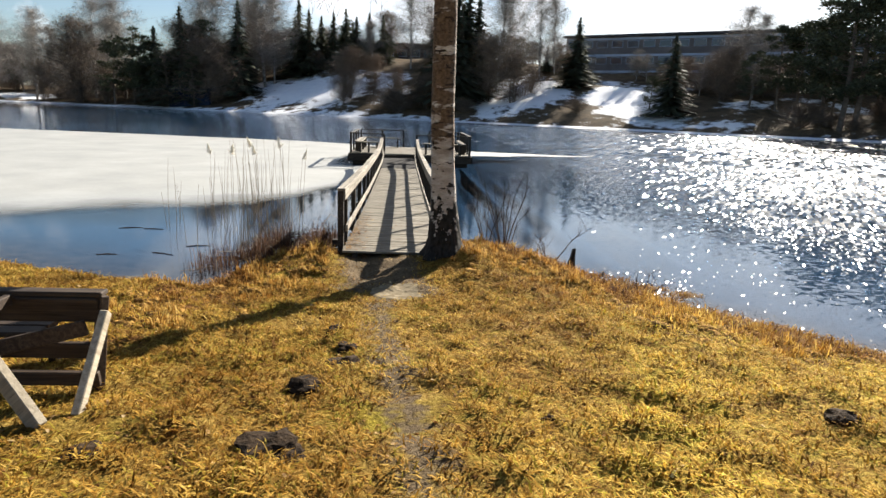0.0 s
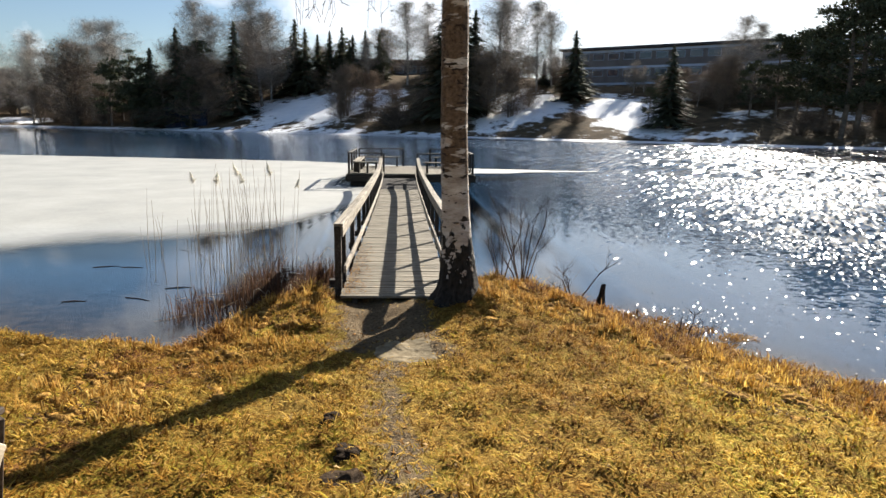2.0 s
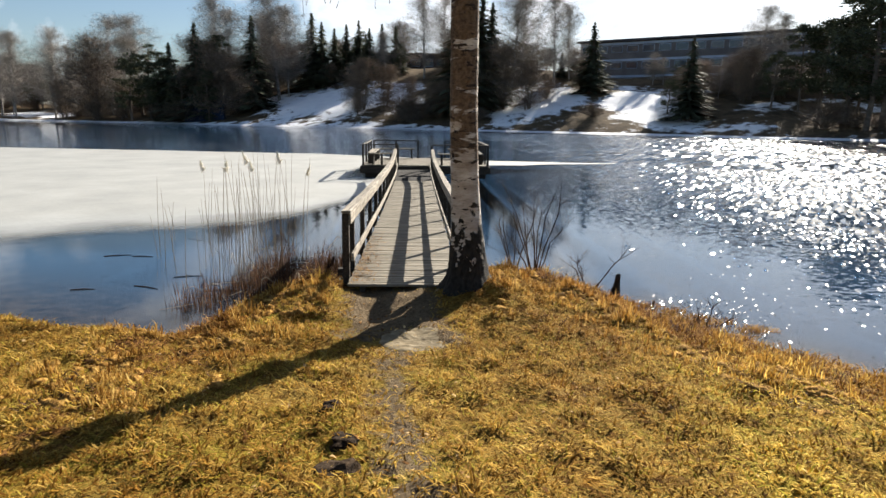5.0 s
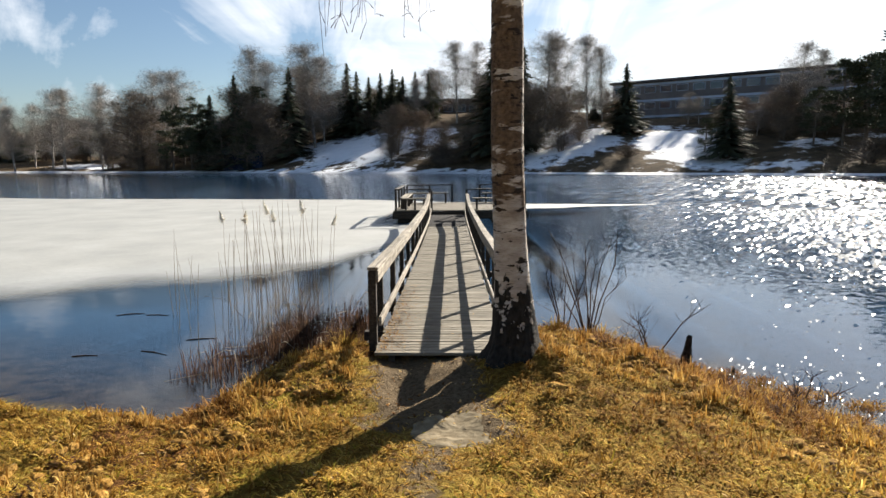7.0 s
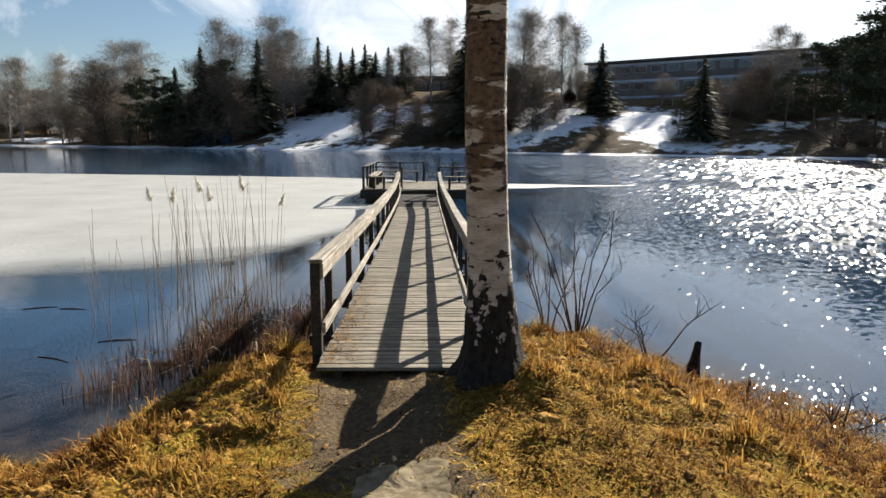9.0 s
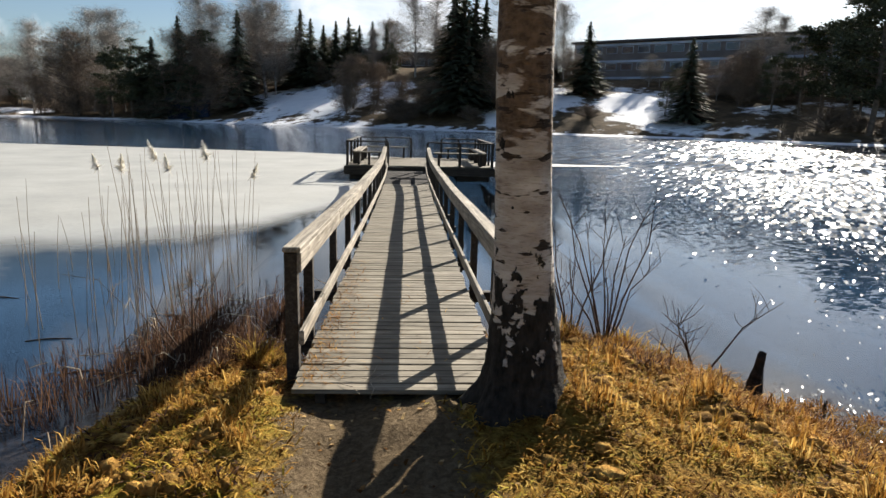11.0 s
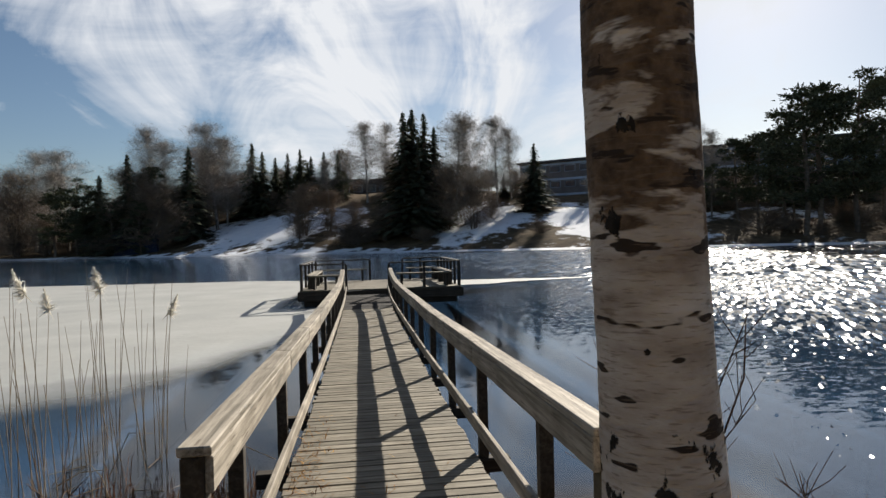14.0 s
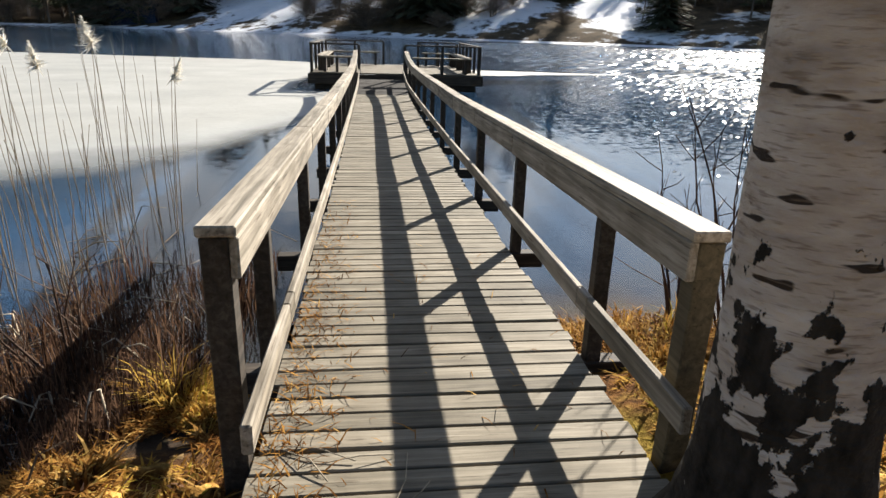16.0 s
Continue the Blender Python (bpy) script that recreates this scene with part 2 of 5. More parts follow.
def water_material():
    m, nt, bsdf, co = start_material("lake water", 0.035, 0.5)
    v = co.outputs["Object"]
    bsdf.inputs["Base Color"].default_value = (0.60, 0.70, 0.80, 1)
    bsdf.inputs["Transmission Weight"].default_value = 1.0
    bsdf.inputs["IOR"].default_value = 1.333
    sep = nt.nodes.new("ShaderNodeSeparateXYZ")
    nt.links.new(v, sep.inputs["Vector"])
    gust = noise_node(nt, mapped(nt, v, (0.05, 0.11, 1.0)), 1.0, 3.0)
    # the bay in the reeds is calm, the open lake is ruffled further out
    apart = nt.nodes.new("ShaderNodeVectorMath")
    apart.operation = "DISTANCE"
    apart.inputs[1].default_value = (0.0, 7.0, WATER_LEVEL)
    nt.links.new(v, apart.inputs[0])
    side = nt.nodes.new("ShaderNodeMapRange")
    side.inputs["From Min"].default_value, side.inputs["From Max"].default_value = 2.5, 9.0
    side.inputs["To Min"].default_value, side.inputs["To Max"].default_value = 0.14, 1.0
    out_y = nt.nodes.new("ShaderNodeMapRange")
    out_y.inputs["From Min"].default_value, out_y.inputs["From Max"].default_value = 16.0, 40.0
    out_y.inputs["To Min"].default_value, out_y.inputs["To Max"].default_value = 0.0, 0.8
    nt.links.new(sep.outputs["X"], side.inputs["Value"])
    nt.links.new(sep.outputs["Y"], out_y.inputs["Value"])
    open_water = maths(nt, "MAXIMUM", side.outputs["Result"], out_y.outputs["Result"])
    reach = maths(nt, "MINIMUM", maths(nt, "MULTIPLY", apart.outputs["Value"], 0.05), 1.0)
    amount = maths(nt, "MULTIPLY", maths(nt, "MULTIPLY", open_water, reach), maths(nt, "ADD", gust, 0.5))
    # facets of the waves, at two sizes
    def facets(scale, stretch, detail):
        n = nt.nodes.new("ShaderNodeTexNoise")
        n.inputs["Scale"].default_value, n.inputs["Detail"].default_value = scale, detail
        nt.links.new(mapped(nt, v, stretch), n.inputs["Vector"])
        c = nt.nodes.new("ShaderNodeVectorMath")
        c.operation = "SUBTRACT"
        c.inputs[1].default_value = (0.5, 0.5, 0.5)
        nt.links.new(n.outputs["Color"], c.inputs[0])
        return c.outputs["Vector"]

    both = nt.nodes.new("ShaderNodeVectorMath")
    nt.links.new(facets(8.5, (0.75, 1.4, 1.0), 3.0), both.inputs[0])
    swell = nt.nodes.new("ShaderNodeVectorMath")
    swell.operation = "SCALE"
    swell.inputs["Scale"].default_value = 0.16
    nt.links.new(facets(2.2, (0.5, 1.7, 1.0), 2.0), swell.inputs[0])
    nt.links.new(swell.outputs["Vector"], both.inputs[1])
    grow = nt.nodes.new("ShaderNodeVectorMath")
    grow.operation = "SCALE"
    nt.links.new(both.outputs["Vector"], grow.inputs[0])
    nt.links.new(maths(nt, "MULTIPLY", amount, WAVE), grow.inputs["Scale"])
    flat = nt.nodes.new("ShaderNodeVectorMath")
    flat.operation = "MULTIPLY_ADD"
    flat.inputs[1].default_value, flat.inputs[2].default_value = (1, 1, 0), (0, 0, 1)
    nt.links.new(grow.outputs["Vector"], flat.inputs[0])
    # steep little wind-ruffled facets on the open side, dense past x = 7
    ruffle = ramp_node(nt, maths(nt, "MULTIPLY", sep.outputs["X"], 0.05), [(0.16, (0, 0, 0)), (0.20, (0.025, 0.025, 0.025)), (0.34, (0.06, 0.06, 0.06)), (0.39, (0.50, 0.50, 0.50)), (0.56, (0.85, 0.85, 0.85))])

    # extra ruffled patch added for the glints close to the bank
    shoal = nt.nodes.new("ShaderNodeVectorMath")
    shoal.operation = "DISTANCE"
    shoal.inputs[1].default_value = (3.35, 8.75, WATER_LEVEL)
    nt.links.new(v, shoal.inputs[0])
    shoal_near = nt.nodes.new("ShaderNodeMapRange")
    shoal_near.inputs["From Min"].default_value, shoal_near.inputs["From Max"].default_value = 0.25, 1.15
    shoal_near.inputs["To Min"].default_value, shoal_near.inputs["To Max"].default_value = 0.38, 0.0
    nt.links.new(shoal.outputs["Value"], shoal_near.inputs["Value"])
    ruffle = maths(nt, "MAXIMUM", ruffle, shoal_near.outputs["Result"])

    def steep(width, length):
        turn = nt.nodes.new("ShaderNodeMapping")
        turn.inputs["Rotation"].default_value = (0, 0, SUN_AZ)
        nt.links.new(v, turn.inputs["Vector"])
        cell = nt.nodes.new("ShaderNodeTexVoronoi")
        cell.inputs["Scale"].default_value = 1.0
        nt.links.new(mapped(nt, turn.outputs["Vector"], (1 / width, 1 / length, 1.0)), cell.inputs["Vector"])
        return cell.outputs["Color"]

    # cells grow with distance so that far glints keep their apparent size
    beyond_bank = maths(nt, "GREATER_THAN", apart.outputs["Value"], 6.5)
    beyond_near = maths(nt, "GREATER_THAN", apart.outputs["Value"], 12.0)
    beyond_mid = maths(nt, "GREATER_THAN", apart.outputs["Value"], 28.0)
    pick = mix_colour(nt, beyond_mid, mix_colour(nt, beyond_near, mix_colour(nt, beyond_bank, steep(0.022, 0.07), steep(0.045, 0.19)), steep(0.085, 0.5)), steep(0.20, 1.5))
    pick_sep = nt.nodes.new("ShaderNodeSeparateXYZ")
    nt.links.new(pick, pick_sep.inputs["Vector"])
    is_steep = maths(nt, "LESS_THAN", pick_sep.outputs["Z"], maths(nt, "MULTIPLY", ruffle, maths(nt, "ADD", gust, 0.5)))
    # all slopes lean towards the viewer so that more facets throw sun glints
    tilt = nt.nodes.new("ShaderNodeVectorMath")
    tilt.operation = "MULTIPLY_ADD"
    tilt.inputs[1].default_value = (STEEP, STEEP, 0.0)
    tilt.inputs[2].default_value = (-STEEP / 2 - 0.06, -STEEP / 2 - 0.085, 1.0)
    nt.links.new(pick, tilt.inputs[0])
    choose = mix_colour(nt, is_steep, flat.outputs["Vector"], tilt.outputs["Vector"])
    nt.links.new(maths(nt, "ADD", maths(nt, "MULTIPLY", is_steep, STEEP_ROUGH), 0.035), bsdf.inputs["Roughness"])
    unit = nt.nodes.new("ShaderNodeVectorMath")
    unit.operation = "NORMALIZE"
    nt.links.new(choose, unit.inputs[0])
    nt.links.new(unit.outputs["Vector"], bsdf.inputs["Normal"])
    return m


def ice_material():
    m, nt, bsdf, co = start_material("rotting lake ice", 0.55, 0.4)
    v = co.outputs["Object"]
    n = noise_node(nt, v, 0.55, 6.0, 0.6)
    f = noise_node(nt, v, 7.0, 5.0, 0.6)
    col = ramp_node(nt, n, [(0.3, (0.262, 0.262, 0.244)), (0.55, (0.325, 0.32, 0.295)), (0.75, (0.39, 0.385, 0.357))])
    col = mix_colour(nt, 0.5, col, ramp_node(nt, f, [(0.3, (0.82, 0.82, 0.82)), (0.6, (1, 1, 1))]), "MULTIPLY")
    a = nt.nodes.new("ShaderNodeAttribute")
    a.attribute_name = "thin"
    w = nt.nodes.new("ShaderNodeAttribute")
    w.attribute_name = "wet"
    soaked = maths(nt, "ADD", w.outputs["Fac"], maths(nt, "MULTIPLY", maths(nt, "SUBTRACT", n, 0.5), 0.8), True)
    col = mix_colour(nt, maths(nt, "MULTIPLY", soaked, 0.55), col, (0.215, 0.235, 0.25))
    nt.links.new(col, bsdf.inputs["Base Color"])
    nt.links.new(bump_node(nt, f, 0.3, 0.03), bsdf.inputs["Normal"])
    fac = maths(nt, "ADD", a.outputs["Fac"], maths(nt, "MULTIPLY", maths(nt, "SUBTRACT", n, 0.5), 0.9), True)
    clear = nt.nodes.new("ShaderNodeBsdfTransparent")
    mx = nt.nodes.new("ShaderNodeMixShader")
    soft_fac = ramp_node(nt, fac, [(0.25, (0, 0, 0)), (0.95, (1, 1, 1))])
    nt.links.new(soft_fac, mx.inputs["Fac"])
    nt.links.new(bsdf.outputs["BSDF"], mx.inputs[1])
    nt.links.new(clear.outputs["BSDF"], mx.inputs[2])
    nt.links.new(mx.outputs["Shader"], nt.nodes["Material Output"].inputs["Surface"])
    return m


def birch_material():
    m, nt, bsdf, co = start_material("birch bark", 0.8, 0.10)
    v = co.outputs["Object"]
    sep = nt.nodes.new("ShaderNodeSeparateXYZ")
    nt.links.new(v, sep.inputs["Vector"])
    z = sep.outputs["Z"]
    tone = noise_node(nt, mapped(nt, v, (3.0, 3.0, 9.0)), 1.0, 5.0, 0.6)
    pale = ramp_node(nt, tone, [(0.3, (0.22, 0.175, 0.14)), (0.46, (0.38, 0.325, 0.275)), (0.68, (0.54, 0.495, 0.445))])
    # peeling patches of brown inner bark, wide rather than tall
    peel = noise_node(nt, mapped(nt, v, (2.1, 2.1, 6.5)), 1.0, 5.0, 0.58, 0.35)
    up = nt.nodes.new("ShaderNodeMapRange")
    up.inputs["From Min"].default_value, up.inputs["From Max"].default_value = 1.44, 1.60
    up.inputs["To Min"].default_value, up.inputs["To Max"].default_value = -0.12, 0.11
    nt.links.new(z, up.inputs["Value"])
    brown = ramp_node(nt, noise_node(nt, v, 22.0, 5.0), [(0.3, (0.045, 0.030, 0.020)), (0.7, (0.17, 0.115, 0.075))])
    col = mix_colour(nt, ramp_node(nt, maths(nt, "ADD", peel, up.outputs["Result"]), [(0.52, (0, 0, 0)), (0.56, (1, 1, 1))]), pale, brown)
    # short dark lenticels
    lent = noise_node(nt, mapped(nt, v, (6.0, 6.0, 24.0)), 1.0, 2.0, 0.45)
    col = mix_colour(nt, ramp_node(nt, lent, [(0.62, (0, 0, 0)), (0.645, (1, 1, 1))]), col, (0.035, 0.026, 0.020))
    fine_l = noise_node(nt, mapped(nt, v, (16.0, 16.0, 120.0)), 1.0, 2.0)
    col = mix_colour(nt, ramp_node(nt, fine_l, [(0.56, (0, 0, 0)), (0.68, (0.6, 0.6, 0.6))]), col, (0.15, 0.11, 0.08))
    # furrowed dark bark at the butt
    low = nt.nodes.new("ShaderNodeMapRange")
    low.inputs["From Min"].default_value, low.inputs["From Max"].default_value = 0.25, 1.12
    low.inputs["To Min"].default_value, low.inputs["To Max"].default_value = 0.41, -0.20
    nt.links.new(z, low.inputs["Value"])
    crust = maths(nt, "MULTIPLY_ADD", noise_node(nt, mapped(nt, v, (9.0, 9.0, 7.5)), 1.0, 5.0, 0.6, 0.2), 1.7)
    rough_fac = ramp_node(nt, maths(nt, "ADD", crust, low.outputs["Result"]), [(0.545, (0, 0, 0)), (0.575, (1, 1, 1))])
    dark = ramp_node(nt, noise_node(nt, mapped(nt, v, (30, 30, 12)), 1.0, 5.0), [(0.3, (0.008, 0.007, 0.006)), (0.7, (0.040, 0.034, 0.028))])
    col = mix_colour(nt, rough_fac, col, dark)
    nt.links.new(col, bsdf.inputs["Base Color"])
    h = maths(nt, "ADD", maths(nt, "MULTIPLY", rough_fac, 0.8), noise_node(nt, mapped(nt, v, (20, 20, 45)), 1.0, 5.0))
    nt.links.new(bump_node(nt, h, 1.0, 0.014), bsdf.inputs["Normal"])
    return m


M_BOARD = wood("weathered deck board", (0.085, 0.076, 0.058), (0.18, 0.162, 0.126), (0.275, 0.252, 0.204), 0)
M_RAIL = wood("sun-bleached rail wood", (0.085, 0.074, 0.058), (0.24, 0.216, 0.178), (0.42, 0.388, 0.335), 1)
# darker than M_RAIL: the posts' shade is put into this colour
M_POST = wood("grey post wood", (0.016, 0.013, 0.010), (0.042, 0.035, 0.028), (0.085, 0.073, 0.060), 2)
M_MOSSPOST = wood("mossy tan post wood", (0.045, 0.038, 0.024), (0.092, 0.079, 0.05), (0.15, 0.13, 0.085), 2)
M_DARKWOOD = wood("tarred dark wood", (0.018, 0.014, 0.011), (0.045, 0.036, 0.027), (0.09, 0.072, 0.055), 0)
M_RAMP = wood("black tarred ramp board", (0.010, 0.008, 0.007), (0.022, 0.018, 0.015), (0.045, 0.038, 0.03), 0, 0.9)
M_BENCH = wood("brown stained bench plank", (0.022, 0.014, 0.010), (0.055, 0.037, 0.025), (0.10, 0.070, 0.047), 0)
M_STRUT = wood("pale weathered strut", (0.22, 0.19, 0.14), (0.36, 0.32, 0.25), (0.48, 0.43, 0.35), 2)
M_GROUND = ground_material()
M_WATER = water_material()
M_ICE = ice_material()
M_BIRCH = birch_material()
M_BLADE = blade_material("dry grass blade", [(0.0, (0.11, 0.055, 0.014)), (0.3, (0.31, 0.180, 0.038)), (0.6, (0.44, 0.29, 0.075)), (0.82, (0.56, 0.41, 0.145)), (0.93, (0.29, 0.25, 0.040))])
M_RUST_BLADE = blade_material("rusty sedge blade", [(0.0, (0.06, 0.026, 0.008)), (0.45, (0.22, 0.105, 0.03)), (0.8, (0.38, 0.215, 0.07)), (1.0, (0.52, 0.36, 0.16))])
M_TUSSOCK = blade_material("orange dead grass blade", [(0.0, (0.16, 0.078, 0.022)), (0.4, (0.34, 0.195, 0.055)), (0.8, (0.50, 0.33, 0.115)), (1.0, (0.60, 0.46, 0.21))])
M_REED = blade_material("dry reed", [(0.0, (0.13, 0.095, 0.065)), (0.5, (0.25, 0.20, 0.145)), (1.0, (0.42, 0.355, 0.27))], False)
M_PLUME = blade_material("pale reed plume", [(0.0, (0.62, 0.57, 0.47)), (1.0, (0.85, 0.83, 0.78))], False)
M_STEM = blade_material("dark dead stem", [(0.0, (0.022, 0.012, 0.008)), (0.6, (0.075, 0.041, 0.026)), (1.0, (0.19, 0.11, 0.065))], False)
M_LUMP = plain("matted dead grass clump", [(0.3, (0.13, 0.062, 0.018)), (0.5, (0.30, 0.165, 0.045)), (0.7, (0.46, 0.29, 0.085))], 26.0, 0.95, 1.0, 0.03, 0.03, True)
M_TWIG = plain("dark twig", [(0.3, (0.030, 0.020, 0.015)), (0.7, (0.095, 0.062, 0.045))], 30.0, 0.8, 0.0)
M_CLOD = plain("dark soil", [(0.3, (0.012, 0.008, 0.005)), (0.7, (0.055, 0.034, 0.018))], 18.0, 0.95, 0.9, 0.03)
M_STUMP = plain("rotten black wood", [(0.3, (0.010, 0.009, 0.008)), (0.7, (0.040, 0.033, 0.026))], 20.0, 0.8, 0.9, 0.03)
M_STONE = plain("grey shore stone", [(0.3, (0.07, 0.065, 0.058)), (0.7, (0.19, 0.175, 0.155))], 9.0, 0.8, 0.6, 0.02)
M_SLAB = plain("dusty trodden stone", [(0.3, (0.115, 0.086, 0.050)), (0.5, (0.185, 0.146, 0.09)), (0.7, (0.265, 0.215, 0.14))], 14.0, 0.95, 0.6, 0.01)
M_LEAF = blade_material("brown fallen leaf", [(0.0, (0.10, 0.05, 0.02)), (0.6, (0.30, 0.17, 0.07)), (1.0, (0.62, 0.50, 0.33))])
M_NEEDLE = plain("spruce needles", [(0.3, (0.055, 0.064, 0.040)), (0.7, (0.115, 0.122, 0.075))], 0.8, 0.85, 0.0, island=True)
M_PINE = plain("pine needles", [(0.3, (0.065, 0.074, 0.045)), (0.7, (0.125, 0.130, 0.080))], 0.8, 0.85, 0.0, island=True)
M_BARKFAR = plain("grey trunk bark", [(0.3, (0.10, 0.08, 0.065)), (0.7, (0.22, 0.175, 0.14))], 3.0, 0.9, 0.0)
M_BIRCHFAR = plain("pale birch bark", [(0.35, (0.10, 0.085, 0.075)), (0.6, (0.50, 0.46, 0.42))], 3.0, 0.9, 0.0)
M_TWIGFAR = plain("bare birch twigs", [(0.3, (0.27, 0.235, 0.21)), (0.7, (0.42, 0.38, 0.345))], 0.6, 0.9, 0.0, island=True)
M_BROWNFAR = plain("bare alder twigs", [(0.3, (0.19, 0.14, 0.105)), (0.7, (0.33, 0.25, 0.19))], 0.6, 0.9, 0.0, island=True)
M_SNOW = plain("old wet snow", [(0.3, (0.74, 0.75, 0.78)), (0.7, (0.90, 0.90, 0.91))], 0.8, 0.8, 0.3, 0.05)
M_WALL = plain("grey-brown facade panel", [(0.3, (0.15, 0.145, 0.15)), (0.7, (0.23, 0.22, 0.225))], 0.6, 0.8, 0.0)
M_BAND = plain("blue-grey sheet metal band", [(0.3, (0.34, 0.42, 0.54)), (0.7, (0.44, 0.53, 0.66))], 0.6, 0.5, 0.0)
M_ROOF = plain("dark roof felt", [(0.3, (0.045, 0.045, 0.05)), (0.7, (0.10, 0.10, 0.11))], 0.5, 0.8, 0.0)
M_BLUEWALL = plain("dark blue painted boards", [(0.3, (0.018, 0.028, 0.055)), (0.7, (0.035, 0.052, 0.095))], 0.8, 0.8, 0.0)
M_PANE, _nt, _b, _c = start_material("window glass", 0.05, 0.6)
_b.inputs["Base Color"].default_value = (0.02, 0.035, 0.06, 1)


# ---- mesh helpers ----
def part(name, bm, material, parent=None, label=""):
    me = bpy.data.meshes.new(name)
    bm.to_mesh(me)
    bm.free()
    me.materials.append(material)
    ob = new(name, me)
    ob.parent = parent
    if label:
        ob["label"] = label
    return ob


def array_mesh(name, verts, faces, material, parent=None, smooth=False):
    """A mesh from arrays: verts n x 3, faces m x k (all of one size)."""
    verts, faces = np.asarray(verts, dtype=np.float32), np.asarray(faces, dtype=np.int32)
    me = bpy.data.meshes.new(name)
    n, k = faces.shape
    me.vertices.add(len(verts))
    me.vertices.foreach_set("co", verts.ravel())
    me.loops.add(n * k)
    me.loops.foreach_set("vertex_index", faces.ravel())
    me.polygons.add(n)
    me.polygons.foreach_set("loop_start", np.arange(0, n * k, k, dtype=np.int32))
    me.polygons.foreach_set("use_smooth", np.full(n, smooth))
    me.update(calc_edges=True)
    me.materials.append(material)
    ob = new(name, me)
    ob.parent = parent
    return ob


def empty(name, x=0.0, y=0.0, z=0.0):
    ob = new(name)
    ob.location = (x, y, z)
    return ob


def box_bm(bm, size, at=(0, 0, 0), bevel=0.006, turn=None):
    """A bevelled block, centred at a point."""
    m = Matrix.Translation(at) @ (turn or Matrix.Identity(4)) @ Matrix.Diagonal((*size, 1))
    made = bmesh.ops.create_cube(bm, size=1.0, matrix=m)
    if bevel:
        edges = list({e for v in made["verts"] for e in v.link_edges})
        bmesh.ops.bevel(bm, geom=edges, offset=bevel, segments=1, affect="EDGES", clamp_overlap=True)


def block(name, size, at, material, parent, bevel=0.006, turn=None, label=""):
    """A bevelled block as a part, with its origin at its middle."""
    bm = bmesh.new()
    box_bm(bm, size, (0, 0, 0), bevel)
    ob = part(name, bm, material, parent, label)
    ob.matrix_local = Matrix.Translation(at) @ (turn or Matrix.Identity(4))
    return ob


def beam(name, a, b, width, depth, material, parent, bevel=0.005, label=""):
    """A squared timber from a to b; width is its level side."""
    a, b = Vector(a), Vector(b)
    d = b - a
    y = d.normalized()
    x = y.cross(Vector((0, 0, 1)))
    x = x.normalized() if x.length > 1e-4 else Vector((1, 0, 0))
    z = x.cross(y)
    turn = Matrix((x, y, z)).transposed().to_4x4()
    bm = bmesh.new()
    box_bm(bm, (width, d.length, depth), (0, 0, 0), bevel)
    ob = part(name, bm, material, parent, label)
    ob.matrix_local = Matrix.Translation((a + b) / 2) @ turn
    return ob


def tube_arrays(points, radii, sides, base):
    """Rings along a line of points, joined by quads."""
    pts = [Vector(p) for p in points]
    verts, faces = [], []
    for i, p in enumerate(pts):
        d = (pts[min(i + 1, len(pts) - 1)] - pts[max(i - 1, 0)]).normalized()
        u = d.cross(Vector((0.31, 0.95, 0.08)))
        u = u.normalized() if u.length > 1e-4 else Vector((1, 0, 0))
        w = d.cross(u)
        for s in range(sides):
            a = 2 * math.pi * s / sides
            verts.append(p + (u * math.cos(a) + w * math.sin(a)) * radii[i])
    for i in range(len(pts) - 1):
        for s in range(sides):
            t = (s + 1) % sides
            faces.append((base + i * sides + s, base + i * sides + t, base + (i + 1) * sides + t, base + (i + 1) * sides + s))
    return verts, faces


class Tubes:
    """Collects tubes into one mesh."""

    def __init__(self):
        self.v, self.f = [], []

    def add(self, points, radii, sides=5):
        v, f = tube_arrays(points, radii, sides, len(self.v))
        self.v += v
        self.f += f

    def make(self, name, material, parent=None):
        return array_mesh(name, [tuple(p) for p in self.v], self.f, material, parent, True)


def value_noise(x, y, scale, seed):
    """Smooth value noise in 0..1 on arrays."""
    x, y = np.asarray(x, dtype=np.float64) * scale, np.asarray(y, dtype=np.float64) * scale
    ix, iy = np.floor(x), np.floor(y)
    fx, fy = x - ix, y - iy
    fx, fy = fx * fx * (3 - 2 * fx), fy * fy * (3 - 2 * fy)

    def cell(a, b):
        h = np.sin(a * 127.1 + b * 311.7 + seed * 74.7) * 43758.5453
        return h - np.floor(h)

    top = cell(ix, iy) * (1 - fx) + cell(ix + 1, iy) * fx
    low = cell(ix, iy + 1) * (1 - fx) + cell(ix + 1, iy + 1) * fx
    return top * (1 - fy) + low * fy


def smooth01(v):
    v = np.clip(v, 0, 1)
    return v * v * (3 - 2 * v)


# ---- ground: one sheet, lawn, lake bed and far bank ----
WATER = -0.30
SHORE_X = (-60, -12, -6, -4.3, -3, -2.2, -1.9, -1.6, -1.2, 0, 1.3, 1.9, 2.4, 2.65, 3.1, 3.5, 5, 8, 14, 60)
SHORE_Y = (30, 11.2, 9.1, 8.3, 7.85, 7.75, 8.45, 9.28, 9.8, 10.3, 10.6, 10.2, 9.6, 9.0, 8.45, 7.75, 6.0, 3.3, -1.3, -30)
FAR_X = (-400, -130, -64, 0, 36, 56, 90, 150, 400)
FAR_Y = (260, 168, 141, 113, 94, 80, 66, 50, 20)
HILL_X = (-400, -90, -60, -38, -10, 20, 45, 90, 400)
HILL_Z = (6, 4, 5, 10, 14, 14, 11, 11, 9)


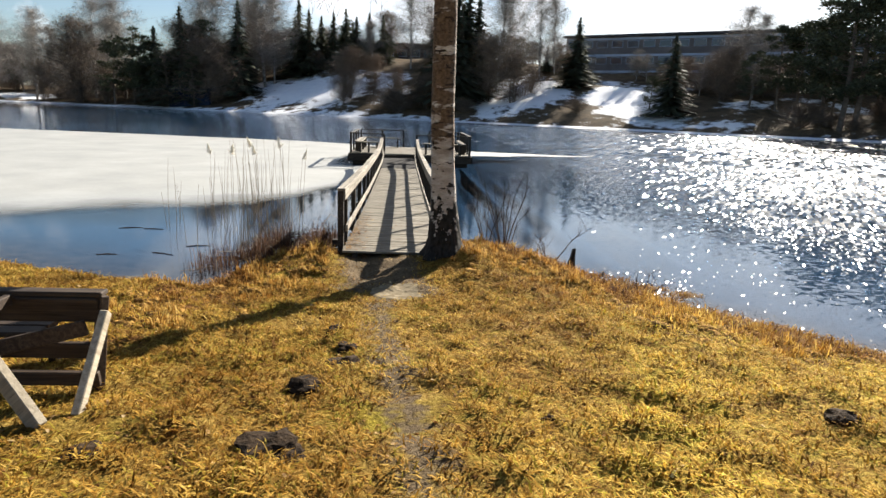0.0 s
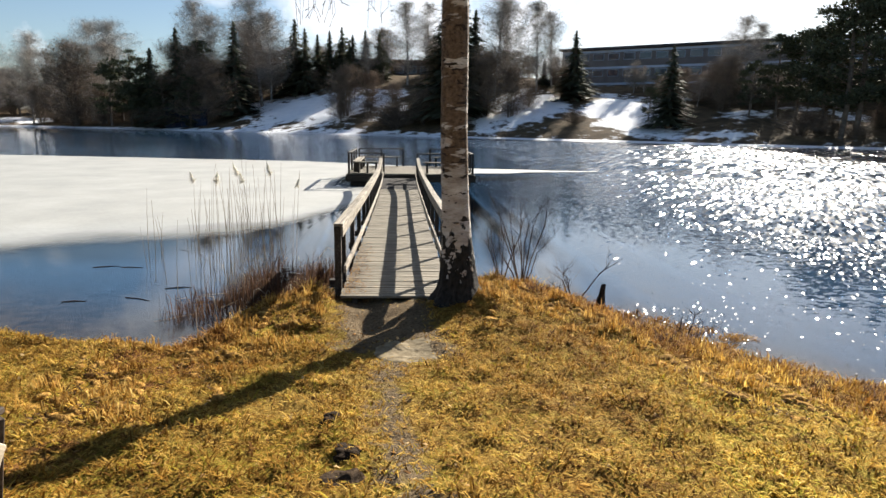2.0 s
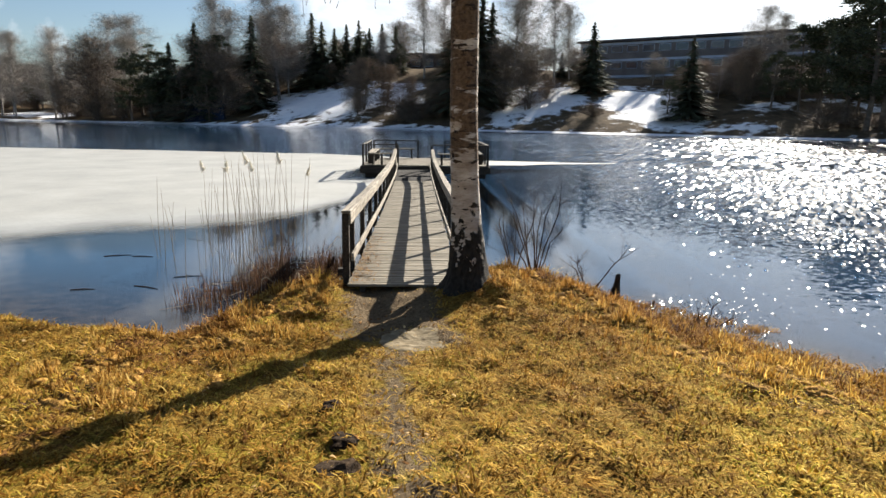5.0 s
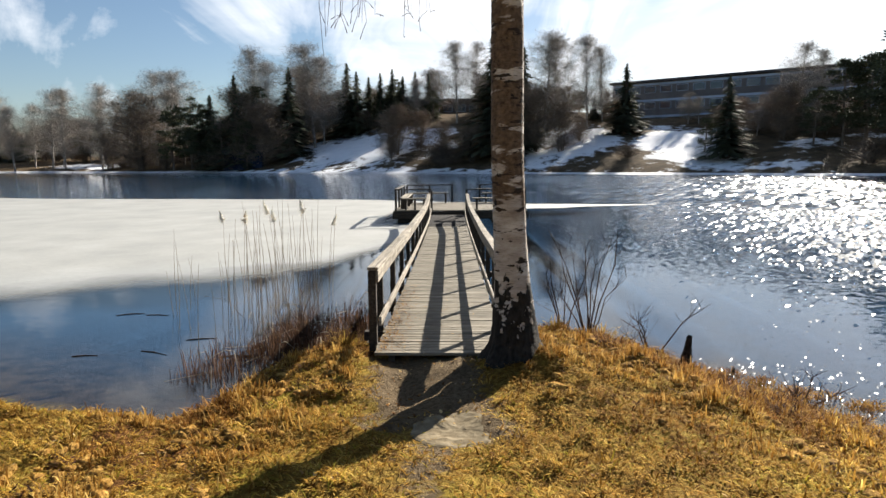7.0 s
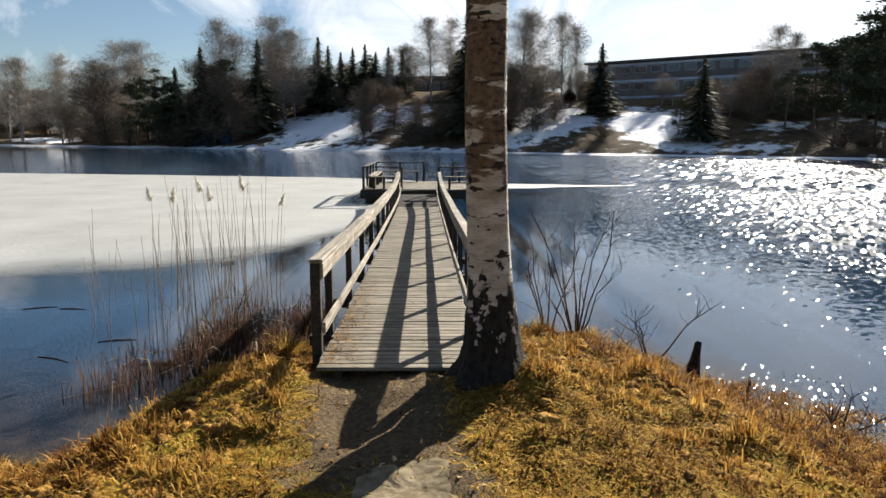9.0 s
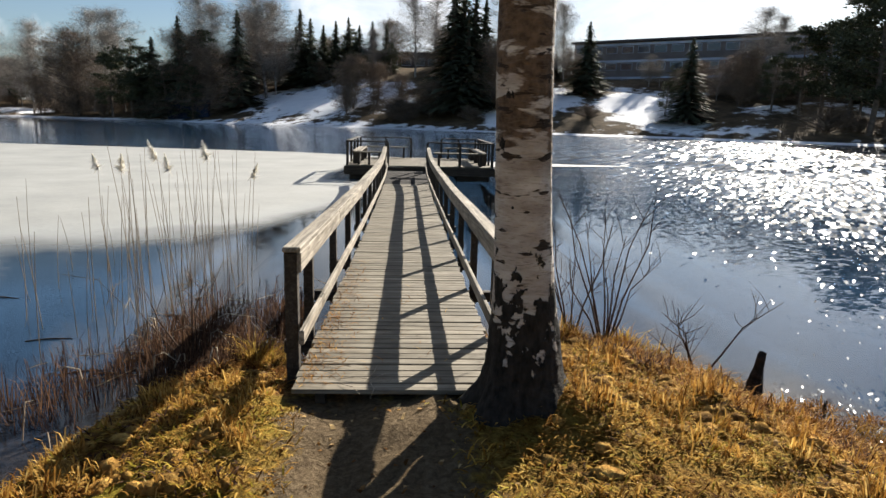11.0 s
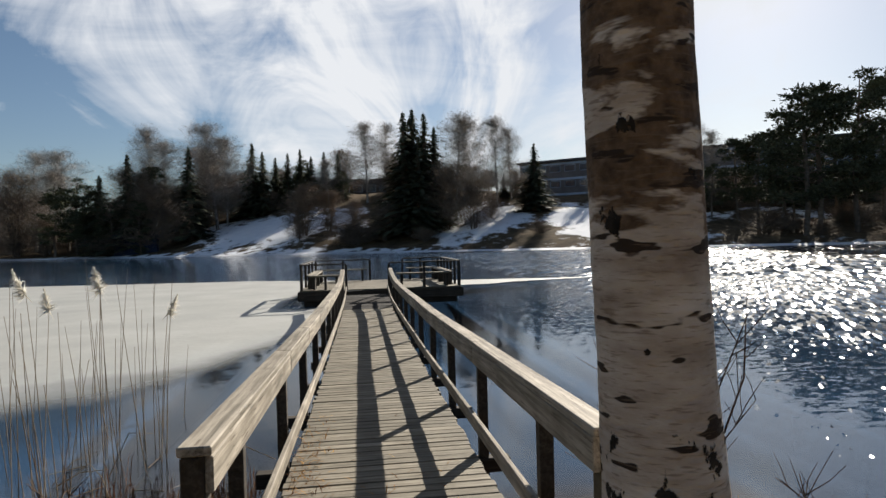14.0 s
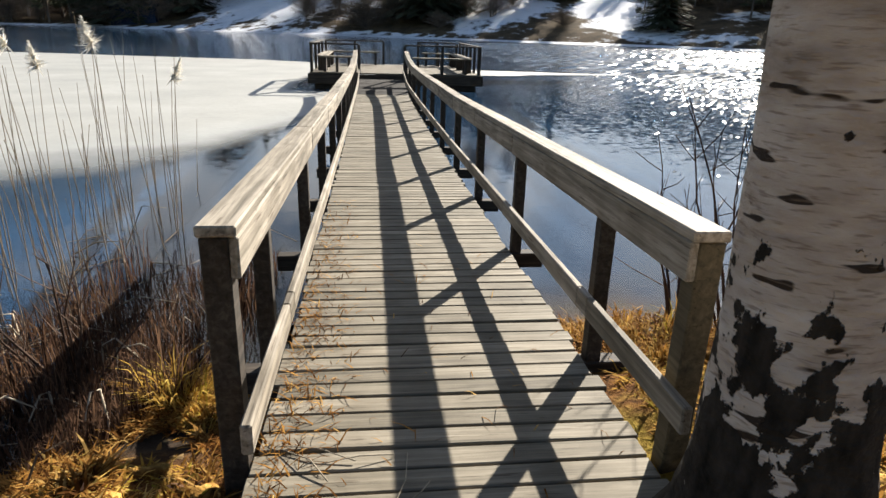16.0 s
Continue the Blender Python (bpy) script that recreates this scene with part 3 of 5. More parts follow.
def inland(x, y):
    """Metres from the near shore, positive on land."""
    s = np.interp(x, SHORE_X, SHORE_Y)
    slope = (np.interp(x + 0.15, SHORE_X, SHORE_Y) - np.interp(x - 0.15, SHORE_X, SHORE_Y)) / 0.3
    d = (s - y) / np.sqrt(1 + slope * slope)
    return d + 0.16 * (value_noise(x, y, 1.7, 3) - 0.5) + 0.10 * (value_noise(x, y, 5.0, 4) - 0.5)


def beyond(x, y):
    """Metres behind the far shore."""
    return (y - np.interp(x, FAR_X, FAR_Y)) * 0.9 + 3.0 * (value_noise(x, y, 0.07, 5) - 0.5)


def ground_z(x, y):
    x, y = np.asarray(x, dtype=np.float64), np.asarray(y, dtype=np.float64)
    lawn = np.where(y < 7, 0.06 + 0.084 * (7 - np.maximum(y, -4)), 0.06)
    lawn = lawn + 0.05 * (value_noise(x, y, 0.6, 1) - 0.5) + 0.06 * (value_noise(x, y, 2.7, 2) - 0.5) + 0.055 * (value_noise(x, y, 6.0, 6) ** 1.5 - 0.4)
    lawn = lawn + 0.18 * np.exp(-((x - 0.95) / 0.55) ** 2 - ((y - 8.4) / 0.8) ** 2) * np.maximum(smooth01((x - 0.55) / 0.35), smooth01((8.55 - y) / 0.3))
    d = inland(x, y)
    s = np.clip(d / np.interp(x, (-1.6, -0.7, 2.0, 3.4), (0.7, 1.5, 1.6, 3.2)), 0, 1)
    near = np.where(d > 0, WATER + (lawn - WATER) * (1 - (1 - s) ** 2.2), WATER + np.maximum(0.22 * d, -1.6))
    b = beyond(x, y)
    hill = np.interp(x, HILL_X, HILL_Z)
    far = WATER + np.where(b > 0, 0.18 * np.clip(b / 2.0, 0, 1) + hill * (1 - (1 - np.clip(b / 48.0, 0, 1)) ** 1.15) + 0.7 * (value_noise(x, y, 0.16, 7) - 0.5) * np.clip(b / 5, 0, 1), np.maximum(0.25 * b, -1.6))
    return np.where(y > 30, np.maximum(far, near), np.where(d > -6, near, np.maximum(near, far)))


def gz(x, y):
    return float(ground_z(x, y))


def path_wear(x, y):
    """Trodden bare earth: the landing before the boards and the worn line over the lawn."""
    patch = 1.28 - np.hypot((x - 0.15) / 0.46, (y - 7.0) / 0.36)
    landing = 1.55 - np.maximum(np.abs(x + 0.16 + 0.08 * (y - 8)) / 0.48, np.abs(y - 7.85) / 0.80)
    trail_x = np.interp(y, (2.0, 4.0, 5.5, 7.0), (0.30, 0.12, -0.05, -0.10))
    trail = np.where(y < 6.9, 0.70 - np.abs(x - trail_x) / 0.62, -1)
    return np.clip(np.maximum(np.maximum(patch, landing), trail), 0, 1)


def graded(points):
    """Grid lines: stretches of (end, step) from a start."""
    out = [points[0]]
    for end, step in points[1:]:
        n = max(1, round((end - out[-1]) / step))
        out += list(np.linspace(out[-1], end, n + 1)[1:])
    return np.array(out)


gx = graded([-900.0, (-300, 60), (-130, 10), (-60, 3.0), (-14, 2.0), (-6, 0.4), (5.6, 0.07), (9, 0.3), (20, 1.5), (80, 2.0), (130, 5), (300, 15), (900, 60)])
gy = graded([-200.0, (-20, 20), (-2, 1.5), (1.0, 0.3), (10.8, 0.07), (16, 0.4), (30, 2), (60, 5), (100, 1.8), (170, 1.6), (230, 6), (1200, 80)])
X, Y = np.meshgrid(gx, gy)
Z = ground_z(X, Y)
nx, ny = len(gx), len(gy)
idx = np.arange(nx * ny).reshape(ny, nx)
quads = np.stack([idx[:-1, :-1], idx[:-1, 1:], idx[1:, 1:], idx[1:, :-1]], -1).reshape(-1, 4)
ground = array_mesh("ground", np.stack([X, Y, Z], -1).reshape(-1, 3), quads, M_GROUND, None, True)
tagged(ground, "dry yellow lawn sloping to a lake, snowy wooded far bank", "ground", kind="structure")


def set_attribute(ob, key, values):
    a = ob.data.attributes.new(key, "FLOAT", "POINT")
    a.data.foreach_set("value", np.asarray(values, dtype=np.float32).ravel())


D_NEAR, D_FAR = inland(X, Y), beyond(X, Y)


def snow_lying(x, y, b):
    """Where old snow is left on the far bank."""
    rim = (1.0 - np.abs(b - 1.0) / 1.6) * np.interp(x, (0, 15), (1.0, 0.55))
    open_slope = 1.5 - np.hypot((x + 21 - 0.3 * (b - 12)) / 17, (b - 14) / 17)
    upper = 0.85 - np.maximum(np.abs(b - 28) / 6, np.abs(x + 6) / 13)
    glade = 1.3 - np.hypot((x - 23 - 0.25 * (b - 15)) / 8.5, (b - 19) / 17)
    glade_2 = 1.3 - np.hypot((x - 38 - 0.2 * (b - 15)) / 7, (b - 17) / 18)
    glade_3 = 0.95 - np.minimum(np.hypot((x - 50) / 5, (b - 29) / 5), np.hypot((x - 47) / 6, (b - 4) / 3))
    strip = 0.85 - np.hypot((x - 65) / 9, (b - 21) / 3)
    left = 1.1 - np.hypot((x + 95) / 22, (b - 13) / 11)
    spots = (value_noise(x, y, 0.13, 9) - 0.50) * 1.5 * (x > 5) * (b > 2) * (b < 34)
    ragged = 0.9 * (value_noise(x, y, 0.09, 15) - 0.5) + 0.6 * (value_noise(x, y, 0.27, 16) - 0.5)
    open_slope, glade, glade_2 = open_slope + ragged, glade + ragged, glade_2 + ragged
    return np.clip(np.maximum.reduce([rim, open_slope, upper, glade, glade_2, glade_3, strip, left, spots]), 0, 1) * (b > -0.3)


set_attribute(ground, "dirt", path_wear(X, Y))
set_attribute(ground, "bank", np.clip(1.2 - np.abs(D_NEAR - 0.5) / 1.15, 0, 1) * (X > -2.4) * (Y < 30))
MARSH = smooth01((-0.72 - X) / 0.15) * smooth01((Y - 8.95) / 0.3) * (D_NEAR > -1.0) * (X > -1.9)
set_attribute(ground, "bed", np.clip(np.maximum(-D_NEAR * 2.0 + 0.15, MARSH), 0, 1))
set_attribute(ground, "deep", smooth01((-D_NEAR - 0.15) / np.where(X > 0.5, 1.2, 2.6)) * (D_FAR < 0))
set_attribute(ground, "far", np.clip(D_FAR * 2, 0, 1) * (Y > 30))
set_attribute(ground, "snow", snow_lying(X, Y, D_FAR) * (Y > 30))

# ---- water and ice ----
bm = bmesh.new()
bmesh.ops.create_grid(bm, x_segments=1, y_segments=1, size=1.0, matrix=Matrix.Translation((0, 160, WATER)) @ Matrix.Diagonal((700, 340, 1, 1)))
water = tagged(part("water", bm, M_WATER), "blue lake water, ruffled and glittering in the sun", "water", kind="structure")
water.visible_shadow = False

ICE_NEAR_X = (-120, -40, -20, -8, -5.2, -3.4, -2.7, -2.2, -1.6, -0.9, -0.7, 3.0, 10.2)
ICE_NEAR_Y = (7.2, 9.2, 10.8, 12.1, 13.0, 13.9, 15.0, 16.2, 17.8, 20.5, 29.2, 31.3, 33.2)
ICE_FAR_X = (-120, -40, -24, -6, 4.2, 10.2)
ICE_FAR_Y = (60, 46, 41.5, 39.0, 34.4, 33.5)
ix = np.concatenate([np.linspace(-120, -12, 60)[:-1], np.linspace(-12, 10.2, 160)])
near_y = np.interp(ix, ICE_NEAR_X, ICE_NEAR_Y) + 0.7 * (value_noise(ix, ix * 0, 0.8, 11) - 0.5)
far_y = np.interp(ix, ICE_FAR_X, ICE_FAR_Y) + 0.4 * (value_noise(ix, ix * 0, 0.5, 12) - 0.5)
far_y = np.maximum(far_y, near_y + 0.25)
rows = np.concatenate([np.linspace(0, 0.12, 14)[:-1], np.linspace(0.12, 1, 30)])
IX = np.repeat(ix[None], len(rows), 0)
IY = near_y[None] + (far_y - near_y)[None] * rows[:, None]
IZ = np.full(IX.shape, WATER + 0.025)
ii = np.arange(IX.size).reshape(IX.shape)
iq = np.stack([ii[:-1, :-1], ii[:-1, 1:], ii[1:, 1:], ii[1:, :-1]], -1).reshape(-1, 4)
ice = array_mesh("ice", np.stack([IX, IY, IZ], -1).reshape(-1, 3), iq, M_ICE)
melt = np.hypot(np.maximum(np.maximum(-1.95 - IX, IX - 2.75), 0), np.maximum(np.maximum(25.0 - IY, IY - 29.4), 0))
melt = np.maximum(np.clip(1.25 - melt / 0.7, 0, 1), np.clip((IX + 1.5) / 0.9, 0, 1) * (IY < 25.2))
set_attribute(ice, "thin", np.maximum(np.clip(1.0 - (IY - near_y[None]) / 3.0, 0, 1) * np.clip((3.5 - IX) / 3.0, 0, 1), melt))
set_attribute(ice, "wet", np.clip(1.0 - (IY - near_y[None]) / 4.0, 0, 1) * np.clip((3.5 - IX) / 3.0, 0, 1))
tagged(ice, "grey-white sheet of rotting lake ice on the calm bay", "ice", kind="structure")

# ledge of old ice along the far waterline
lx = np.linspace(-150, 130, 240)
lb = np.array([-1.4, -0.7, 0.5, 1.4])
ly = np.interp(lx, FAR_X, FAR_Y)
ly = ly - (3.0 * (value_noise(lx, ly, 0.07, 5) - 0.5)) / 0.9
LX = np.repeat(lx[None], 4, 0)
LY = ly[None] + lb[:, None] * (0.8 + 0.5 * value_noise(lx, lx * 0, 0.3, 14))[None]
LZ = np.repeat(np.array([WATER - 0.02, WATER + 0.16, WATER + 0.26, WATER + 0.18])[:, None], len(lx), 1)
li = np.arange(LX.size).reshape(LX.shape)
lq = np.stack([li[:-1, :-1], li[:-1, 1:], li[1:, 1:], li[1:, :-1]], -1).reshape(-1, 4)
ledge = array_mesh("shore_ice", np.stack([LX, LY, LZ], -1).reshape(-1, 3), lq, M_SNOW, None, True)
tagged(ledge, "white ledge of ice and snow along the far waterline", "ice", kind="structure")

# ---- gangway ----
DECK_Y = (8.4, 9.5, 11.0, 12.5, 14.0, 16.0, 18.5, 21.0, 22.6, 24.3, 25.0)
DECK_Z = (0.14, 0.10, 0.05, 0.0, -0.05, -0.09, -0.14, -0.17, -0.165, 0.0, 0.03)


def deck_z(y):
    return float(np.interp(y, DECK_Y, DECK_Z))


POSTS = [8.95, 9.58] + [9.58 + 1.50 * k for k in range(1, 11)]
# distance of each rail from the walking line, and where its near end stands
RAILS = ((-1, 0.70, 8.93), (1, 0.63, 8.84))
gangway = tagged(empty("gangway", 0, 8.5, 0), "long weathered wooden gangway with plank railings over the water", "gangway")


def local(p):
    return Vector(p) - Vector((0, 8.5, 0))


rail_rnd = random.Random(14)
# cross bearers stick out under the posts
for y in POSTS[1:]:
    block("cross_beam", (1.72, 0.09, 0.10), local((-0.035, y, deck_z(y) - 0.085)), M_DARKWOOD, gangway)
for x in (-0.5, 0.5):
    for a, b in zip(DECK_Y[:-1], DECK_Y[1:]):
        if b <= 22.7:
            beam("stringer", local((x, a + 0.15, deck_z(a) - 0.10)), local((x, b + 0.15, deck_z(b) - 0.10)), 0.06, 0.12, M_DARKWOOD, gangway)
for side, out, first in RAILS:
    ends = [first] + POSTS[1:]
    for k, y in enumerate(ends):
        thick = 0.078 if k == 0 else 0.066
        low = (gz(side * out, y) - 0.15) if k == 0 else deck_z(y) - 0.16
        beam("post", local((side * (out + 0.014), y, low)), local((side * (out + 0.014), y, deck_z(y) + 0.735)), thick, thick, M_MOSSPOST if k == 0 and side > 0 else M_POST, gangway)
    joints = [first - 0.06] + ends[2:]
    for a, b in zip(joints[:-1], joints[1:]):
        za, zb = deck_z(a), deck_z(b)
        tilt = rail_rnd.uniform(-0.004, 0.004)
        beam("cap_rail", local((side * out + tilt, a + 0.004, za + 0.755)), local((side * out, b, zb + 0.755)), 0.108, 0.032, M_RAIL, gangway)
        beam("fascia_board", local((side * (out - 0.037), a + 0.024, za + 0.676 + tilt)), local((side * (out - 0.037), b, zb + 0.676)), 0.028, 0.120, M_RAIL, gangway)
    low_ends = [8.60] + [9.38 + 3.0 * k for k in range(0, 5)] + [24.2]
    for a, b in zip(low_ends[:-1], low_ends[1:]):
        steps = [a] + [y for y in DECK_Y if a < y < b] + [b]
        for p, q in zip(steps[:-1], steps[1:]):
            beam("lower_rail", local((side * (out - 0.093), p + 0.003, deck_z(p) + 0.29)), local((side * (out - 0.093), q, deck_z(q) + 0.29)), 0.030, 0.085, M_RAIL, gangway)

# ---- floating dock ----
DX0, DX1, DY0, DY1, DZ = -1.95, 2.75, 25.05, 29.3, 0.17
dock = tagged(empty("floating_dock", 0.4, 27.2, WATER), "square wooden swimming dock with railings and benches, floating", "dock")


def dl(x, y, z):
    return Vector((x - 0.4, y - 27.2, z - WATER))


for x0 in (DX0 + 0.1, 0.4 - 0.55, DX1 - 1.2):
    block("float", (1.1, DY1 - DY0 - 0.3, 0.46), dl(x0 + 0.55, (DY0 + DY1) / 2, -0.17), M_DARKWOOD, dock, 0.04)
block("rim_board", (DX1 - DX0, 0.05, 0.26), dl((DX0 + DX1) / 2, DY0 - 0.03, DZ - 0.17), M_DARKWOOD, dock)
block("rim_board", (DX1 - DX0, 0.05, 0.26), dl((DX0 + DX1) / 2, DY1 + 0.03, DZ - 0.17), M_DARKWOOD, dock)
for x in (DX0 - 0.03, DX1 + 0.03):
    block("rim_board", (0.05, DY1 - DY0 + 0.1, 0.26), dl(x, (DY0 + DY1) / 2, DZ - 0.17), M_DARKWOOD, dock)
bm = bmesh.new()
box_bm(bm, (DX1 - DX0, 0.13, 0.035), (0, 0, 0), 0.004)
plank = part("deck_plank", bm, M_BOARD, dock)
plank.location = dl((DX0 + DX1) / 2, DY0 + 0.07, DZ - 0.018)
for k in range(1, 30):
    p = plank.copy()
    scene.collection.objects.link(p)
    p.location = dl((DX0 + DX1) / 2, DY0 + 0.07 + 0.1415 * k, DZ - 0.018)
RAIL_H = 0.74


def dock_rail(a, b, posts):
    za, zb = DZ + RAIL_H, DZ + RAIL_H
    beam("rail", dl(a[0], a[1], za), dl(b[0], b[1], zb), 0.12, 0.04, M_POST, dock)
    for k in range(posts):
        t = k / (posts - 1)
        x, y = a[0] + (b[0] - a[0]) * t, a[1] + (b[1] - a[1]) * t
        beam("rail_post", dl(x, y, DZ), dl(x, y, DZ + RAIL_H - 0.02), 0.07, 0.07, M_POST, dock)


dock_rail((DX0 + 0.05, DY0 + 0.05), (-0.62, DY0 + 0.05), 2)
dock_rail((0.62, DY0 + 0.05), (DX1 - 0.05, DY0 + 0.05), 3)
dock_rail((DX0 + 0.05, DY0 + 0.17), (DX0 + 0.05, DY1 - 0.05), 4)
dock_rail((DX1 - 0.05, DY0 + 0.17), (DX1 - 0.05, DY1 - 0.05), 6)
dock_rail((DX0 + 0.17, DY1 - 0.05), (0.12, DY1 - 0.05), 3)
dock_rail((1.28, DY1 - 0.05), (DX1 - 0.17, DY1 - 0.05), 3)


def dock_bench(name, x0, y0, x1, y1):
    b = tagged(empty(name, (x0 + x1) / 2, (y0 + y1) / 2, DZ), "low grey plank bench along the dock railing", "bench", "benches on the dock")
    along_x = abs(x1 - x0) > abs(y1 - y0)
    for k in range(2):
        o = 0.15 * k - 0.075
        size = (x1 - x0, 0.135, 0.04) if along_x else (0.135, y1 - y0, 0.04)
        block("seat_plank", size, (0, o, 0.40) if along_x else (o, 0, 0.40), M_BOARD if along_x else M_RAIL, b)
    half = ((x1 - x0) if along_x else (y1 - y0)) / 2 - 0.15
    for t in (-1, 0, 1):
        at = (t * half, 0, 0.19) if along_x else (0, t * half, 0.19)
        block("leg", (0.07, 0.26, 0.38) if along_x else (0.26, 0.07, 0.38), at, M_POST, b)


dock_bench("dock_bench", DX0 + 0.25, DY0 + 0.30, -0.75, DY0 + 0.30)
dock_bench("dock_bench", 0.85, DY0 + 0.30, DX1 - 0.25, DY0 + 0.30)
dock_bench("dock_bench", DX0 + 0.30, DY0 + 0.60, DX0 + 0.30, DY1 - 0.65)
dock_bench("dock_bench", DX1 - 0.30, DY0 + 0.60, DX1 - 0.30, DY1 - 0.65)
dock_bench("dock_bench", DX0 + 0.25, DY1 - 0.32, 0.0, DY1 - 0.32)
dock_bench("dock_bench", 1.38, DY1 - 0.32, DX1 - 0.25, DY1 - 0.32)

# ---- the birch ----
BX, BY = 0.60, 8.36
BZ = 0.0
birch = tagged(empty("birch_tree", BX, BY, BZ), "old white birch with dark furrowed base beside the gangway", "tree")
rings, sides = 150, 48
TR_Z = (0.0, 0.12, 0.22, 0.32, 0.46, 0.65, 0.85, 1.2, 2.0, 3.0, 4.5, 7.0, 9.0)
TR_R = (0.37, 0.31, 0.255, 0.218, 0.195, 0.177, 0.160, 0.146, 0.140, 0.137, 0.122, 0.09, 0.05)
LEAN_Z = (0.0, 0.4, 0.7, 1.0, 1.4, 2.0, 3.0, 9.0)
LEAN_X = (0.035, 0.035, 0.022, 0.0, -0.02, -0.042, -0.05, -0.10)
tz = 9.0 * (np.linspace(0, 1, rings) ** 1.9)
ta = np.linspace(0, 2 * math.pi, sides, endpoint=False)
TA, TZ = np.meshgrid(ta, tz)
R = np.interp(TZ, TR_Z, TR_R)
lobe = np.clip(1 - TZ / 0.55, 0, 1)
R = R * (1 + 0.16 * lobe * np.sin(TA * 5 + 0.8) + 0.05 * lobe * np.sin(TA * 9))
crusty = np.clip(1.0 - TZ / 0.9, 0, 1)
R = R + 0.014 * (value_noise(TA * 4.5, TZ * 7, 1.0, 21) - 0.5) * (0.25 + 1.6 * crusty) + 0.016 * (value_noise(TA * 9, TZ * 22, 1.0, 22) - 0.5) * (0.25 + crusty)
CX = np.interp(TZ, LEAN_Z, LEAN_X)
tv = np.stack([CX + R * np.cos(TA), R * np.sin(TA) + 0.01 * np.sin(TZ * 1.1), TZ], -1).reshape(-1, 3)
ti = np.arange(rings * sides).reshape(rings, sides)
tn = np.roll(ti, -1, 1)
tq = np.stack([ti[:-1], tn[:-1], tn[1:], ti[1:]], -1).reshape(-1, 4)
array_mesh("trunk", tv, tq, M_BIRCH, birch, True)
rnd = random.Random(5)
limbs, twigs = Tubes(), Tubes()


def droop_branch(z0, az, reach, rise, hang):
    p = Vector((float(np.interp(z0, LEAN_Z, LEAN_X)), 0, z0))
    d = Vector((math.cos(az), math.sin(az), 0))
    pts = [p + d * reach * t + Vector((0, 0, rise * math.sin(t * 2.2) - 0.3 * t * t)) for t in (0, 0.2, 0.4, 0.6, 0.8, 1.0)]
    limbs.add(pts, [0.035, 0.028, 0.021, 0.015, 0.010, 0.005], 6)
    for k in range(hang):
        t = rnd.uniform(0.35, 1.0)
        q = p + d * reach * t + Vector((0, 0, rise * math.sin(t * 2.2) - 0.3 * t * t))
        n = rnd.uniform(0.5, 1.25)
        sx, sy = rnd.uniform(-0.2, 0.2), rnd.uniform(-0.2, 0.2)
        line = [q + Vector((sx * u, sy * u, -n * u ** 1.25)) for u in (0, 0.25, 0.5, 0.75, 1.0)]
        twigs.add(line, [0.005, 0.004, 0.0032, 0.0025, 0.0016], 3)
        for j in range(5):
            c = line[rnd.randrange(1, 5)]
            e = c + Vector((rnd.uniform(-0.10, 0.10), rnd.uniform(-0.10, 0.10), rnd.uniform(-0.16, 0.02)))
            twigs.add([c, (c + e) / 2 + Vector((0, 0, 0.01)), e], [0.0026, 0.002, 0.004], 3)


droop_branch(3.9, math.pi * 1.00, 1.75, 0.45, 30)
droop_branch(4.3, math.pi * 0.85, 1.4, 0.5, 16)
droop_branch(4.6, math.pi * 0.1, 1.2, 0.6, 10)
droop_branch(5.2, math.pi * 0.45, 1.6, 0.7, 14)
droop_branch(5.6, math.pi * 1.6, 1.4, 0.7, 12)
droop_branch(6.3, math.pi * 1.2, 1.3, 0.8, 14)
droop_branch(6.9, math.pi * 0.0, 1.2, 0.8, 12)
droop_branch(7.6, math.pi * 0.7, 1.0, 0.7, 12)
limbs.make("branch", M_BIRCHFAR, birch)
tagged(twigs.make("hanging_twig", M_TWIG, birch), kind="stuff")

# ---- park bench seen from behind ----
BG = gz(-2.4, 4.2)
bench = tagged(empty("park_bench", -2.40, 4.20, BG), "old park bench of dark planks with pale slanting legs", "bench")
for z, y, h in ((0.49, 0.0, 0.15), (0.26, -0.04, 0.10), (0.10, -0.07, 0.09)):
    block("back_plank", (1.56, 0.035, h), (0, y, z), M_BENCH, bench, turn=pose(0, 0, 0, 10))
block("cap_plank", (1.60, 0.09, 0.03), (0, 0.03, 0.58), M_BENCH, bench)
beam("end_post", (0.79, 0.02, 0.57), (0.75, -0.04, 0.02), 0.06, 0.05, M_BENCH, bench)
for k in range(3):
    block("seat_plank", (1.30, 0.12, 0.035), (-0.28, 0.13 + 0.135 * k, 0.30), M_BENCH, bench)
for x in (-0.70, 0.26):
    beam("front_leg", (x, 0.40, 0.29), (x, 0.44, gz(-2.40 + x, 4.62) - BG - 0.02), 0.05, 0.08, M_BENCH, bench)
    beam("seat_bearer", (x, -0.02, 0.25), (x, 0.46, 0.25), 0.045, 0.07, M_BENCH, bench)
beam("cross_brace", (0.72, -0.05, 0.40), (-0.6, -0.09, 0.06), 0.03, 0.09, M_BENCH, bench)
beam("rear_leg", (0.84, -0.06, 0.50), (0.82, -0.42, gz(-1.58, 3.78) - BG - 0.01), 0.045, 0.06, M_STRUT, bench)
beam("foot_strut", (0.30, -0.42, 0.58), (0.72, -0.58, gz(-1.68, 3.62) - BG - 0.01), 0.05, 0.09, M_STRUT, bench)
beam("strut_bearer", (0.30, 0.02, 0.55), (0.30, -0.44, 0.55), 0.04, 0.06, M_BENCH, bench)

# ---- trees of the far bank ----
tree_rnd = random.Random(11)


